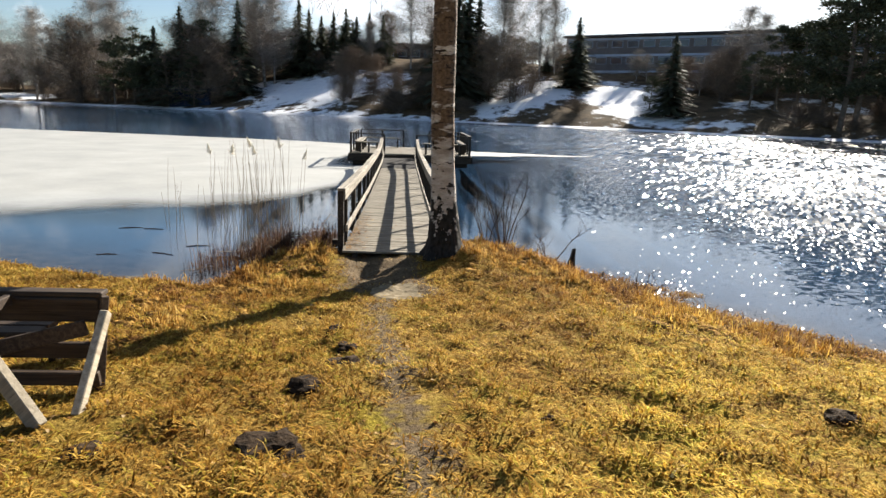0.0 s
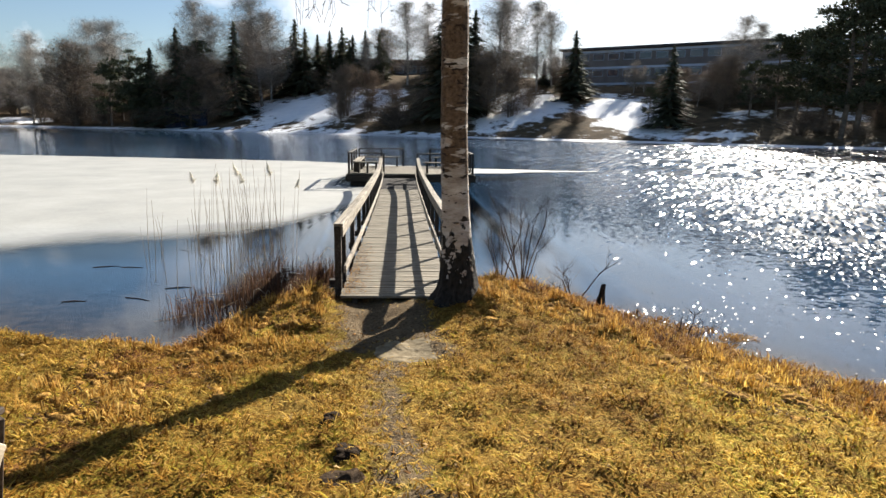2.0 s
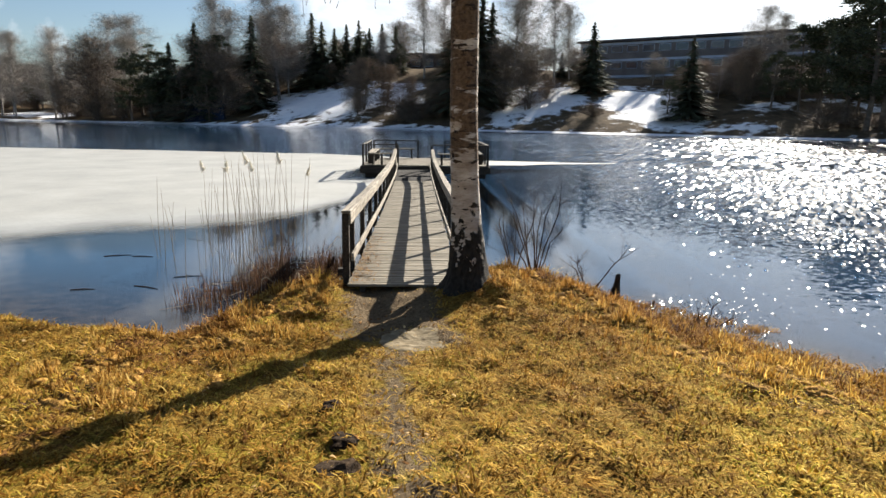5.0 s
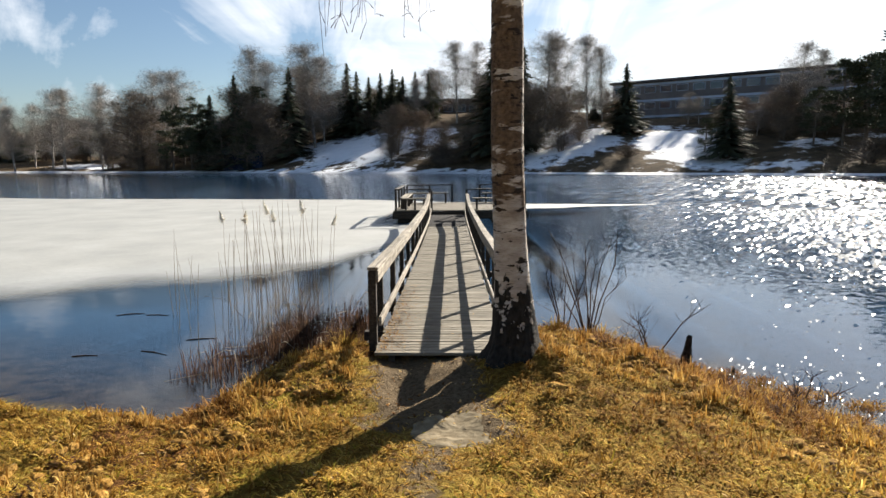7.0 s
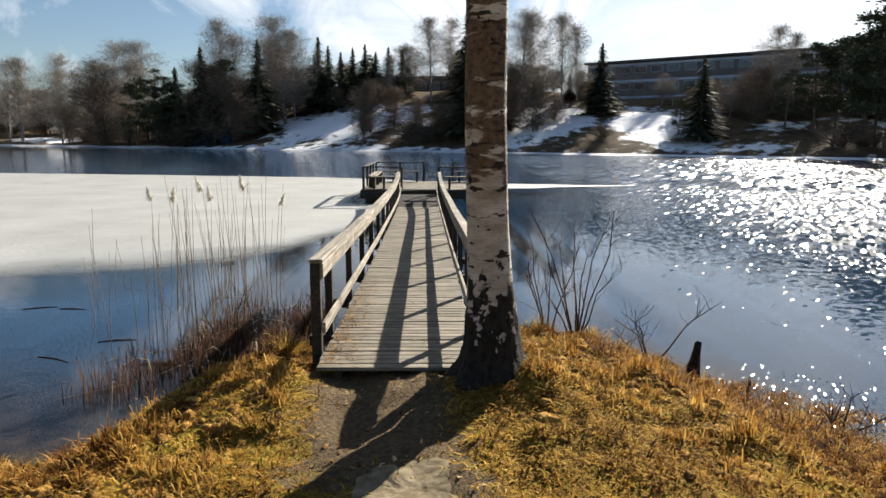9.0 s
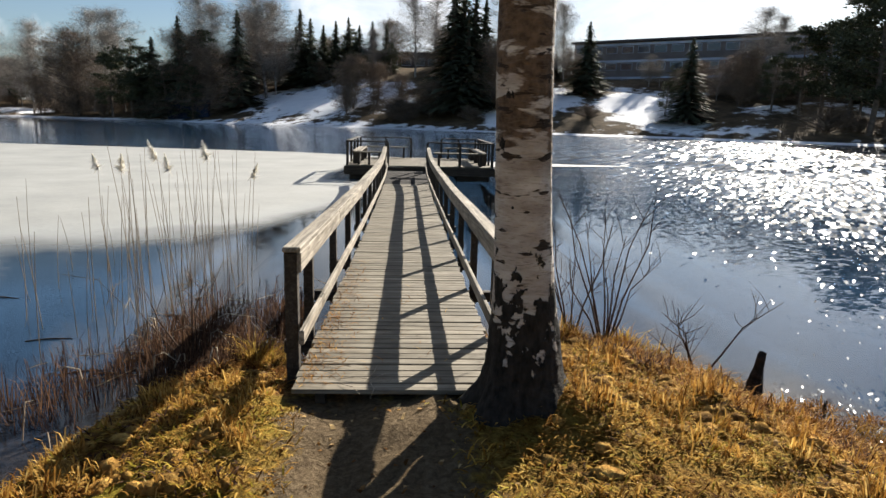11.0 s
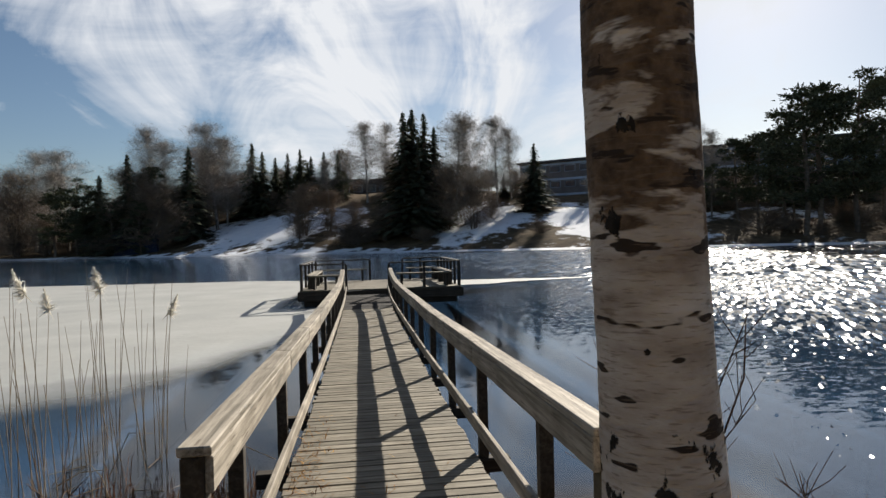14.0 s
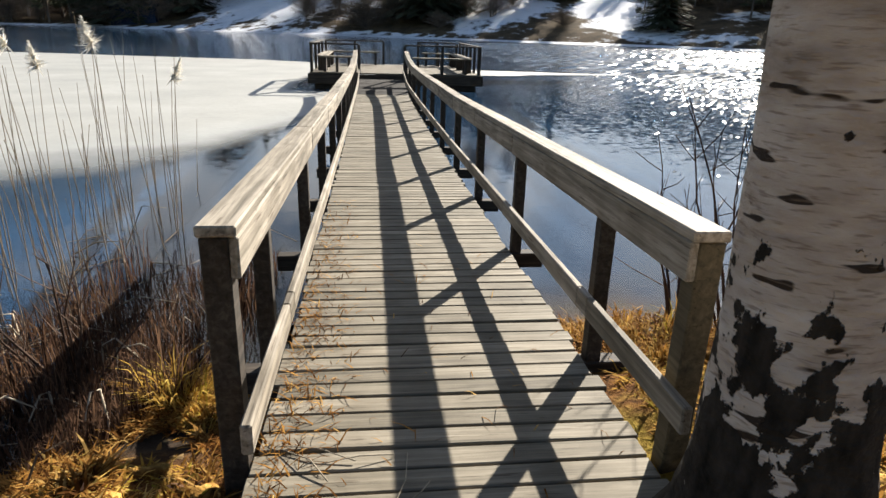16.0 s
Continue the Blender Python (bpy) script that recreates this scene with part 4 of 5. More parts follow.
def spruce_model(seed, height, width):
    r = random.Random(seed)
    root = empty("spruce_tree")
    t = Tubes()
    t.add([(0, 0, -0.6), (0, 0, height * 0.5), (0, 0, height)], [width * 0.06, width * 0.04, 0.02], 6)
    t.make("trunk", M_BARKFAR, root)
    v, f = [], []
    layers = int(height * 2.6)
    for k in range(layers):
        h = height * (0.05 + 0.95 * k / layers)
        reach = width / 2 * (1 - h / height) ** 0.9 * r.uniform(0.75, 1.12) + 0.10
        for j in range(int(7 + reach * 4)):
            a = r.uniform(0, 2 * math.pi)
            n = reach * r.uniform(0.65, 1.12)
            d = Vector((math.cos(a), math.sin(a), 0))
            s = Vector((-d.y, d.x, 0))
            for q in range(3):
                u0, u1 = q / 3.0, (q + 1.25) / 3.0
                w = (0.20 + 0.14 * n) * (1.1 - 0.3 * q)
                p0 = d * n * u0 + Vector((0, 0, h - 0.28 * n * u0 + r.uniform(-0.15, 0.15)))
                p1 = d * n * u1 + Vector((0, 0, h - 0.30 * n * u1 - r.uniform(0.0, 0.35)))
                b = len(v)
                v += [p0 - s * w * r.uniform(0.3, 1), p0 + s * w * r.uniform(0.3, 1), p1 + s * r.uniform(-0.1, 0.1)]
                f.append((b, b + 1, b + 2))
    array_mesh("crown", [tuple(p) for p in v], f, M_NEEDLE, root)
    return root


def bare_model(seed, height, width, stem, twig, name, count=1500, low=0.25, stems=1):
    r = random.Random(seed)
    root = empty(name)
    t = Tubes()
    v, f = [], []
    tips = []
    for s in range(stems):
        ox, oy = (0, 0) if stems == 1 else (r.uniform(-0.5, 0.5), r.uniform(-0.5, 0.5))
        lean = Vector((r.uniform(-0.05, 0.05) + ox * 0.15, r.uniform(-0.05, 0.05) + oy * 0.15, 0))
        line = [Vector((ox, oy, -0.6)) + Vector((lean.x * height * u + 0.12 * math.sin(u * 6 + seed), lean.y * height * u, height * 0.96 * u)) for u in (0, 0.2, 0.4, 0.6, 0.8, 1.0)]
        r0 = height * 0.011
        t.add(line, [r0, r0 * 0.9, r0 * 0.72, r0 * 0.5, r0 * 0.28, 0.02], 6)
        for k in range(120 // stems + 8):
            u = r.uniform(low, 0.97)
            i = min(4, int(u * 5))
            p = line[i].lerp(line[i + 1], u * 5 - i)
            a = r.uniform(0, 2 * math.pi)
            shape = 0.14 + 0.9 * math.sin(math.pi * 0.62 * (1 - u) / (1 - low)) ** 0.8
            n = width / 2 * shape * r.uniform(0.7, 1.1)
            d = Vector((math.cos(a), math.sin(a), r.uniform(0.35, 1.1))).normalized()
            bend = Vector((math.cos(a), math.sin(a), 0.1))
            pts = [p, p + d * n * 0.45, p + d * n * 0.75 + bend * n * 0.2, p + d * n * 0.95 + bend * n * 0.4]
            t.add(pts, [0.038, 0.028, 0.02, 0.012], 3)
            tips.append((pts, n))
        tips += [(line[2:6], 1.0)] * 3
    for k in range(count):
        pts, n = r.choice(tips)
        i = r.randrange(0, 3)
        p = pts[i].lerp(pts[i + 1], r.random()) + Vector((r.gauss(0, 0.42), r.gauss(0, 0.42), r.gauss(0, 0.45)))
        d = Vector((r.gauss(0, 1), r.gauss(0, 1), r.gauss(0.15, 0.8))).normalized()
        s = d.cross(Vector((r.gauss(0, 1), r.gauss(0, 1), r.gauss(0, 1)))).normalized() * r.uniform(0.009, 0.019)
        e = p + d * r.uniform(0.4, 1.1)
        b = len(v)
        v += [p - s, p + s, e]
        f.append((b, b + 1, b + 2))
    t.make("trunk", stem, root)
    array_mesh("crown", [tuple(p) for p in v], f, twig, root)
    return root


def pine_model(seed, height, width):
    r = random.Random(seed)
    root = empty("pine_tree")
    t = Tubes()
    line = [Vector((0.25 * math.sin(u * 4 + seed), 0.2 * math.sin(u * 5), height * 0.97 * u - 0.5)) for u in (0, 0.25, 0.5, 0.75, 1.0)]
    t.add(line, [height * 0.016, height * 0.014, height * 0.012, height * 0.008, 0.03], 7)
    v, f = [], []
    for k in range(44):
        u = r.uniform(0.22, 1.0)
        i = min(3, int(u * 4))
        p = line[i].lerp(line[i + 1], u * 4 - i)
        a = r.uniform(0, 2 * math.pi)
        n = width / 2 * math.sin(math.pi * (0.07 + 0.72 * (1 - u) / 0.78)) * r.uniform(0.6, 1.1) + 0.3
        e = p + Vector((math.cos(a), math.sin(a), r.uniform(0.0, 0.5))) * n
        t.add([p, (p + e) / 2 + Vector((0, 0, 0.1)), e], [0.07, 0.05, 0.02], 4)
        for c in range(3):
            q = p.lerp(e, r.uniform(0.5, 1.05)) + Vector((0, 0, 0.15))
            for j in range(46):
                o = Vector((r.gauss(0, 0.42), r.gauss(0, 0.42), r.gauss(0, 0.24)))
                d = (o + Vector((0, 0, 0.3))).normalized()
                s = d.cross(Vector((r.gauss(0, 1), r.gauss(0, 1), r.gauss(0, 1)))).normalized() * r.uniform(0.08, 0.16)
                b = len(v)
                v += [q + o - s, q + o + s, q + o + d * r.uniform(0.25, 0.5)]
                f.append((b, b + 1, b + 2))
    t.make("trunk", M_BARKFAR, root)
    array_mesh("crown", [tuple(p) for p in v], f, M_PINE, root)
    return root


placed = set()


def place(models, spots, label, category, group, wide=1.0):
    """Stands one of the models at each (x, y, top)."""
    for k, (x, y, top) in enumerate(spots):
        ob, h0 = models[k % len(models)]
        z = gz(x, y)
        s = max(0.2, (top - z) / h0) * (1.1 if "leafless" in label and h0 > 5 else 1.0)
        w = s * wide * tree_rnd.uniform(0.88, 1.14)
        m = Matrix.Translation((x, y, z)) @ Matrix.Rotation(tree_rnd.uniform(0, 6.28), 4, "Z") @ Matrix.Diagonal((w, w, s, 1))
        tree = copy_thing(ob, m) if ob.name in placed else ob
        placed.add(ob.name)
        tree.matrix_basis = m
        tagged(tree, label, category, group)


FAR_LEFT = [(-118, 165, 20.5), (-126, 172, 19), (-97, 160, 19.5), (-86.5, 158, 20.5), (-110, 160, 15.5), (-134, 176, 20), (-142, 180, 19), (-104, 166, 20)]
SPRUCES = [(-45.9, 138, 20.4), (-52.0, 140, 16.5), (-21.5, 136, 22.2), (-19.2, 134, 20.2), (-17.2, 138, 19.6), (-14.5, 136, 20.2), (-12.2, 138, 21.2), (-9.7, 134, 19.2), (-7.3, 137, 20.5), (-4.4, 136, 20.0), (8.0, 121, 25.3), (9.9, 124, 26.5), (11.9, 122, 25.4), (14.0, 124, 23.1), (41.9, 99, 14.4), (32.8, 122, 19.6), (-35.3, 142, 22.6), (-23.0, 140, 19.0), (-11.0, 141, 18.6), (10.4, 119, 20.0)]
BIRCHES = [(-90.1, 165, 17.8), (-82.5, 160, 16.4), (-73.8, 160, 23.6), (-65.9, 158, 23.5), (-66.4, 150, 18.0), (-44.8, 150, 26.5), (-40.7, 146, 23.8), (-31.6, 150, 28.0), (-29.7, 152, 25.1), (1.6, 150, 27.7), (6.1, 152, 28.6), (19.1, 132, 26.5), (27.4, 130, 25.7), (31.3, 134, 24.0), (62.6, 118, 21.9), (69.3, 122, 21.4), (21.6, 136, 25.9), (-103.6, 170, 15.7), (-109.9, 168, 16.7)]
ALDERS = [(-70.8, 146, 17.4), (-44.3, 140, 17.3), (-31.2, 142, 22.3), (-30.8, 135, 16.9), (-40.6, 137, 13.7), (-10.6, 128, 12.4), (-6.3, 128, 11.4), (-11.5, 125, 8.4), (-1.0, 122, 9.1), (4.0, 118, 7.9), (15.8, 118, 14.9), (19.2, 114, 11.7), (31.9, 125, 12.9), (52.6, 104, 13.2), (-80.1, 150, 8.3), (-64.9, 145, 8.3), (46.5, 108, 10.0), (-26.0, 138, 14.0), (-18.0, 133, 12.0), (24.0, 120, 10.0)]
PINES = [(-57.3, 142, 16.7), (-61.4, 142, 13.8), (-42.6, 142, 19.2), (-54.9, 140, 14.8), (57.3, 96, 16.4), (59.6, 94, 17.2), (61.1, 90, 18.9), (59.7, 84, 20.5), (61.6, 84, 22.3), (65.8, 82, 23.6), (73.7, 86, 24.6), (40.7, 104, 8.7), (-49.0, 137, 13.0), (-43.0, 135, 11.0), (64.0, 92, 15.0), (69.0, 90, 18.0), (54.5, 98, 12.5)]


def further(spot, by):
    """The same direction and apparent height, further back on the slope."""
    x, y, top = spot
    return (x * by, 4 + (y - 4) * by, 1.7 + (top - 1.7) * by)


ALDERS = [further(p, 1.17) if -33 < p[0] < -16 else p for p in ALDERS]
SPRUCES = [further(p, 1.17) if -25 < p[0] < -3 else p for p in SPRUCES]
spruce_kinds = [(spruce_model(s, 18, 7.6 + 0.6 * s), 18) for s in range(4)]
birch_kinds = [(bare_model(20 + s, 20, 9.5, M_BIRCHFAR, M_TWIGFAR, "bare_birch_tree", 13000, 0.18), 20) for s in range(4)]
alder_kinds = [(bare_model(40 + s, 11, 7.0, M_BARKFAR, M_BROWNFAR, "alder_tree", 11000, 0.08, 3), 11) for s in range(4)]
pine_kinds = [(pine_model(60 + s, 18, 8.5), 18) for s in range(3)]
place(spruce_kinds, SPRUCES, "dark green spruce on the far snowy bank", "tree", "far spruces", 1.75)
place(birch_kinds, BIRCHES + FAR_LEFT, "leafless grey birch on the far bank", "tree", "far birches", 1.15)
place(alder_kinds, ALDERS, "leafless brown alder thicket tree on the far bank", "tree", "far alders", 1.25)
place(pine_kinds, PINES, "dark pine with open rounded crown on the far bank", "tree", "far pines", 1.1)
# the wood behind fills the gaps between the tall ones
fill = random.Random(19)
fill_a, fill_s, fill_p, fill_b = [], [], [], []
for k in range(170):
    x = fill.choice((fill.uniform(-160, -60), fill.uniform(-120, -3), fill.uniform(-75, -3), fill.uniform(6, 34), fill.uniform(46, 78), fill.uniform(55, 90)))
    back = fill.uniform(14, 40) if x < -38 else fill.uniform(38, 58) if x < 45 else fill.uniform(24, 42)
    y = float(np.interp(x, FAR_X, FAR_Y)) + back
    if float(snow_lying(x, y, beyond(x, y))) > 0.5 and -36 < x < 45:
        continue
    if -118 < x < -72 and back < 27:
        continue
    z = gz(x, y)
    low = 0.55 if x > 15 else 1.0
    fill.choice((fill_a, fill_a, fill_s, fill_p, fill_b)).append((x, y, z + fill.uniform(6.0, 11.0) * low))
for k in range(46):
    x = fill.uniform(-190, -84)
    y = float(np.interp(x, FAR_X, FAR_Y)) + fill.uniform(26, 48)
    fill.choice((fill_a, fill_a, fill_s, fill_b)).append((x, y, gz(x, y) + fill.uniform(7.0, 14.0)))
place(alder_kinds, fill_a, "leafless brown alder thicket tree on the far bank", "tree", "far alders", 1.5)
place(spruce_kinds, fill_s, "dark green spruce on the far snowy bank", "tree", "far spruces", 1.9)
place(pine_kinds, fill_p, "dark pine with open rounded crown on the far bank", "tree", "far pines", 1.3)
place(birch_kinds, fill_b, "leafless grey birch on the far bank", "tree", "far birches", 1.4)

# low leafless brush along the far waterline and up the slope
bush_rnd = random.Random(23)
bushes = [(bare_model(80 + s, 3.2, 4.4, M_BARKFAR, M_BROWNFAR, "willow_bush", 1300, 0.05, 4), 3.2) for s in range(3)]
spots = []
for k in range(90):
    x = bush_rnd.uniform(-85, 72)
    y = float(np.interp(x, FAR_X, FAR_Y)) + bush_rnd.choice((2.5, 4, 7, 12, 18, 24, 30)) + bush_rnd.uniform(-1, 2)
    if float(snow_lying(x, y, beyond(x, y))) > 0.25:
        continue
    spots.append((x, y, gz(x, y) + bush_rnd.uniform(1.8, 4.2)))
place(bushes, spots, "brown leafless bush on the far bank", "bush", "far bushes", 1.4)


# ---- buildings on the far bank ----
def facade_block(name, a, b, depth, z0, z1, label, storeys, bays, wall, band=None):
    a, b = Vector((*a, 0)), Vector((*b, 0))
    d = b - a
    root = tagged(empty(name, *((a + b) / 2).xy, z0), label, "building")
    ang = math.atan2(d.y, d.x)
    root.rotation_euler = (0, 0, ang)
    L = d.length
    block("wall", (L, depth, z1 - z0), (0, depth / 2, (z1 - z0) / 2), wall, root, 0.02)
    block("roof", (L + 1.2, depth + 1.6, 0.5), (0, depth / 2, z1 - z0 + 0.26), M_ROOF, root, 0.05)
    for k in range(3):
        block("roof_vent", (0.8, 0.8, 0.7), (-L / 2 + L * (0.2 + 0.3 * k), depth * 0.5, z1 - z0 + 0.85), M_ROOF, root, 0.03)
    sh = (z1 - z0) / storeys
    for s in range(storeys):
        zc = sh * (s + 0.55)
        if band is not None:
            block("band", (L - 0.2, 0.12, 0.5), (0, -0.07, sh * (s + 1) - 0.45), band, root, 0.01)
        for k in range(bays):
            x = -L / 2 + L * (k + 0.5) / bays
            w = block("window", (L / bays * 0.72, 0.10, sh * 0.42), (x, -0.055, zc), M_BAND, root, 0.01)
            block("pane", (L / bays * 0.66, 0.05, sh * 0.36), (0, -0.05, 0), M_PANE, w, 0)
    return root


facade_block("apartment_building", (38.9, 155.9), (108.0, 103), 13.0, 8.5, 19.4, "long blue-grey flat-roofed building above the far bank", 3, 24, M_WALL, M_BAND)
facade_block("low_building", (-16.4, 177), (15.2, 175), 10.0, 9.0, 18.0, "long low dark building behind the trees", 2, 9, M_ROOF)
HZ = gz(-44, 136)
house = tagged(empty("blue_house", -44.0, 138.5, HZ - 0.4), "small dark blue wooden house among spruces", "house")
block("wall", (8.0, 6.0, 3.6), (0, 0, 1.8), M_BLUEWALL, house, 0.02)
bm = bmesh.new()
pr = [bm.verts.new(p) for p in ((-4.5, -3.6, 3.5), (4.5, -3.6, 3.5), (4.5, 3.6, 3.5), (-4.5, 3.6, 3.5), (-4.5, 0, 5.6), (4.5, 0, 5.6))]
for fidx in ((0, 1, 5, 4), (2, 3, 4, 5), (0, 4, 3), (1, 2, 5), (3, 2, 1, 0)):
    bm.faces.new([pr[i] for i in fidx])
part("roof", bm, M_ROOF, house)
block("door", (0.9, 0.1, 2.0), (1.0, -3.04, 1.2), M_ROOF, house, 0.01)

# ---- reeds in the bay ----
reed_rnd = random.Random(31)


def reed_model(seed, height, plume):
    r = random.Random(seed)
    root = empty("reed")
    t = Tubes()
    bend = r.uniform(-0.12, 0.12)
    t.add([(bend * u * u, 0.02 * math.sin(u * 3), height * u) for u in (0, 0.25, 0.5, 0.75, 1.0)], [0.0042, 0.0038, 0.0032, 0.0025, 0.0016], 5)
    t.make("stem", M_REED, root)
    if plume:
        v, f = [], []
        for k in range(300):
            u = r.random()
            p = Vector((bend + 0.07 * u, 0, height - 0.03 + 0.17 * u))
            d = Vector((r.uniform(-0.2, 1.0), r.gauss(0, 0.5), r.uniform(-0.7, 0.5))).normalized()
            s = Vector((r.gauss(0, 1), r.gauss(0, 1), r.gauss(0, 1))).normalized() * 0.005
            n = 0.10 * (1.15 - u) * r.uniform(0.5, 1)
            b = len(v)
            v += [p - s, p + s, p + d * n]
            f.append((b, b + 1, b + 2))
        array_mesh("plume", [tuple(p) for p in v], f, M_PLUME, root)
    return root


reed_models = [reed_model(s, 1.75 + 0.08 * (s % 3), s in (0, 1)) for s in range(7)]
reed_spots = [(0, -2.32, 11.35, 1.06), (1, -1.98, 11.5, 1.0), (0, -2.48, 11.6, 0.98), (1, -2.75, 11.2, 0.95), (0, -1.75, 11.9, 0.88), (1, -3.3, 12.2, 0.92)]
for k in range(80):
    x = reed_rnd.gauss(-2.55, 0.32) if k < 50 else reed_rnd.gauss(-2.9, 1.1)
    y = reed_rnd.uniform(10.2, 14.0)
    if x < -1.35 and float(inland(x, y)) < -0.15:
        reed_spots.append((2 + k % 5, x, y, reed_rnd.uniform(0.45, 1.08)))
standing = set()
for which, x, y, s in reed_spots:
    zb = max(gz(x, y), WATER - 0.3)
    m = Matrix.Translation((x, y, zb)) @ Matrix.Rotation(reed_rnd.uniform(0, 6.28), 4, "Z") @ Matrix.Rotation(reed_rnd.gauss(0, 0.07), 4, "X") @ Matrix.Diagonal((1, 1, s, 1))
    src = reed_models[which]
    reed = copy_thing(src, m) if which in standing else src
    standing.add(which)
    reed.matrix_basis = m
    tagged(reed, "tall dry reed with a pale fluffy plume" if which < 2 else "thin dry reed stem standing in shallow water", "reed", "reeds in the bay")
# broken and fallen reed straw
tubes = Tubes()
for k in range(46):
    x, y = reed_rnd.gauss(-2.1, 0.5), reed_rnd.uniform(8.6, 12.4)
    if x > -1.15:
        continue
    z = max(gz(x, y), WATER) + 0.01
    a = reed_rnd.uniform(0, 6.28)
    n = reed_rnd.uniform(0.15, 0.6)
    up = reed_rnd.choice((0.0, 0.0, 0.05, 0.25, 0.6)) * n
    k2 = Vector((math.cos(a) * n, math.sin(a) * n, 0))
    mid = Vector((x, y, z)) + k2 * 0.45 + Vector((0, 0, up))
    tubes.add([(x, y, z), mid, Vector((x, y, z)) + k2 + Vector((0, 0, up * reed_rnd.uniform(0.3, 1.3)))], [0.0045, 0.004, 0.0025], 4)
tagged(tubes.make("reed_straw", M_REED), "broken reed straw lying at the water's edge", "reed straw", kind="stuff")


for k in range(9):
    t = Tubes()
    x, y, a, n = reed_rnd.uniform(-5.2, -2.0), reed_rnd.uniform(9.6, 12.6), reed_rnd.gauss(0, 0.35), reed_rnd.uniform(0.12, 0.4)
    d = Vector((math.cos(a), math.sin(a), 0)) * n
    p = Vector((x, y, WATER + 0.002))
    t.add([p, p + d * 0.5 + Vector((0, 0.02, 0.006)), p + d], [0.009, 0.008, 0.005], 5)
    tagged(t.make("floating_stick", M_TWIG), "dark stick floating on the calm water", "stick", "floating sticks")


# ---- bushes, stumps and clods on the near bank ----
def shrub(x, y, height, stems, spread, seed, label):
    r = random.Random(seed)
    root = tagged(empty("bare_shrub", x, y, gz(x, y) - 0.02), label, "shrub")
    t, tw = Tubes(), Tubes()
    for k in range(stems):
        a, n = r.uniform(0, 6.28), height * r.uniform(0.55, 1.05)
        d = Vector((math.cos(a), math.sin(a) * 0.6, 0)) * spread
        pts = [d * 0.12 * r.random(), d * 0.30 + Vector((0, 0, n * 0.33)), d * 0.62 + Vector((r.gauss(0, 0.03), 0, n * 0.68)), d * r.uniform(0.7, 1.1) + Vector((r.gauss(0, 0.04), 0, n))]
        pts = [Vector(p) for p in pts]
        t.add(pts, [0.011, 0.008, 0.005, 0.0022], 5)
        for j in range(6):
            i = r.randrange(1, 3)
            p = pts[i].lerp(pts[i + 1], r.random())
            e = p + Vector((r.gauss(0, 0.10), r.gauss(0, 0.10), r.uniform(0.08, 0.28)))
            tw.add([p, (p + e) / 2 + Vector((r.gauss(0, 0.012), 0, 0)), e], [0.0032, 0.0026, 0.0016], 3)
    t.make("stem", M_TWIG, root)
    tagged(tw.make("fine_twig", M_TWIG, root), kind="stuff")


shrub(1.72, 10.25, 1.42, 10, 0.46, 3, "leafless dark shrub at the water's edge")
shrub(1.45, 10.35, 1.15, 5, 0.30, 4, "leafless dark shrub at the water's edge")
shrub(2.35, 9.75, 0.62, 5, 0.6, 5, "small leafless twigs leaning over the water")
shrub(-1.75, 10.1, 0.9, 6, 0.45, 6, "leafless twigs among the reeds by the gangway")
shrub(3.25, 8.3, 0.25, 4, 0.3, 7, "small leafless twigs leaning over the water")


def stump(x, y, h, r0, seed):
    bm = bmesh.new()
    rings = []
    r = random.Random(seed)
    for k, (u, q) in enumerate(((0, 1.5), (0.2, 1.1), (0.5, 0.9), (0.8, 0.75), (1.0, 0.5))):
        ring = []
        for j in range(9):
            a = 2 * math.pi * j / 9
            rr = r0 * q * r.uniform(0.8, 1.2)
            ring.append(bm.verts.new((rr * math.cos(a) + 0.04 * u, rr * math.sin(a), h * u + (r.uniform(-0.05, 0.06) if k == 4 else 0))))
        rings.append(ring)
    for p, q in zip(rings[:-1], rings[1:]):
        for j in range(9):
            bm.faces.new((p[j], p[(j + 1) % 9], q[(j + 1) % 9], q[j]))
    bm.faces.new(rings[-1])
    ob = part("stump", bm, M_STUMP)
    ob.location = (x, y, gz(x, y) - 0.04)
    tagged(ob, "short rotten black stump standing in the water's edge", "stump")


stump(2.56, 9.36, 0.36, 0.055, 1)
stump(2.95, 9.15, 0.13, 0.022, 2)


def clod(x, y, r0, h, seed, label="dark molehill of loose soil on the lawn"):
    bm = bmesh.new()
    bmesh.ops.create_icosphere(bm, subdivisions=3, radius=1.0)
    for v in bm.verts:
        n = noise.noise(v.co * 1.3 + Vector((seed * 3.1, 0, 0))) * 0.5 + noise.noise(v.co * 4.5 + Vector((0, seed, 0))) * 0.30
        v.co = Vector((v.co.x * r0, v.co.y * r0, v.co.z * h)) * (1 + n)
    ob = part("molehill", bm, M_CLOD)
    ob.location = (x, y, gz(x, y) - 0.01)
    tagged(ob, label, "molehill", "molehills on the lawn")


for k, (x, y, r0, h) in enumerate(((2.62, 3.75, 0.10, 0.07), (-0.50, 3.40, 0.17, 0.07), (-0.45, 4.18, 0.12, 0.07), (-0.28, 4.95, 0.09, 0.05), (0.92, 3.75, 0.05, 0.035), (-1.36, 3.36, 0.09, 0.03), (-0.42, 5.45, 0.07, 0.04), (-0.28, 4.66, 0.12, 0.06))):
    clod(x, y, r0 * 0.95, h * 0.85, k)



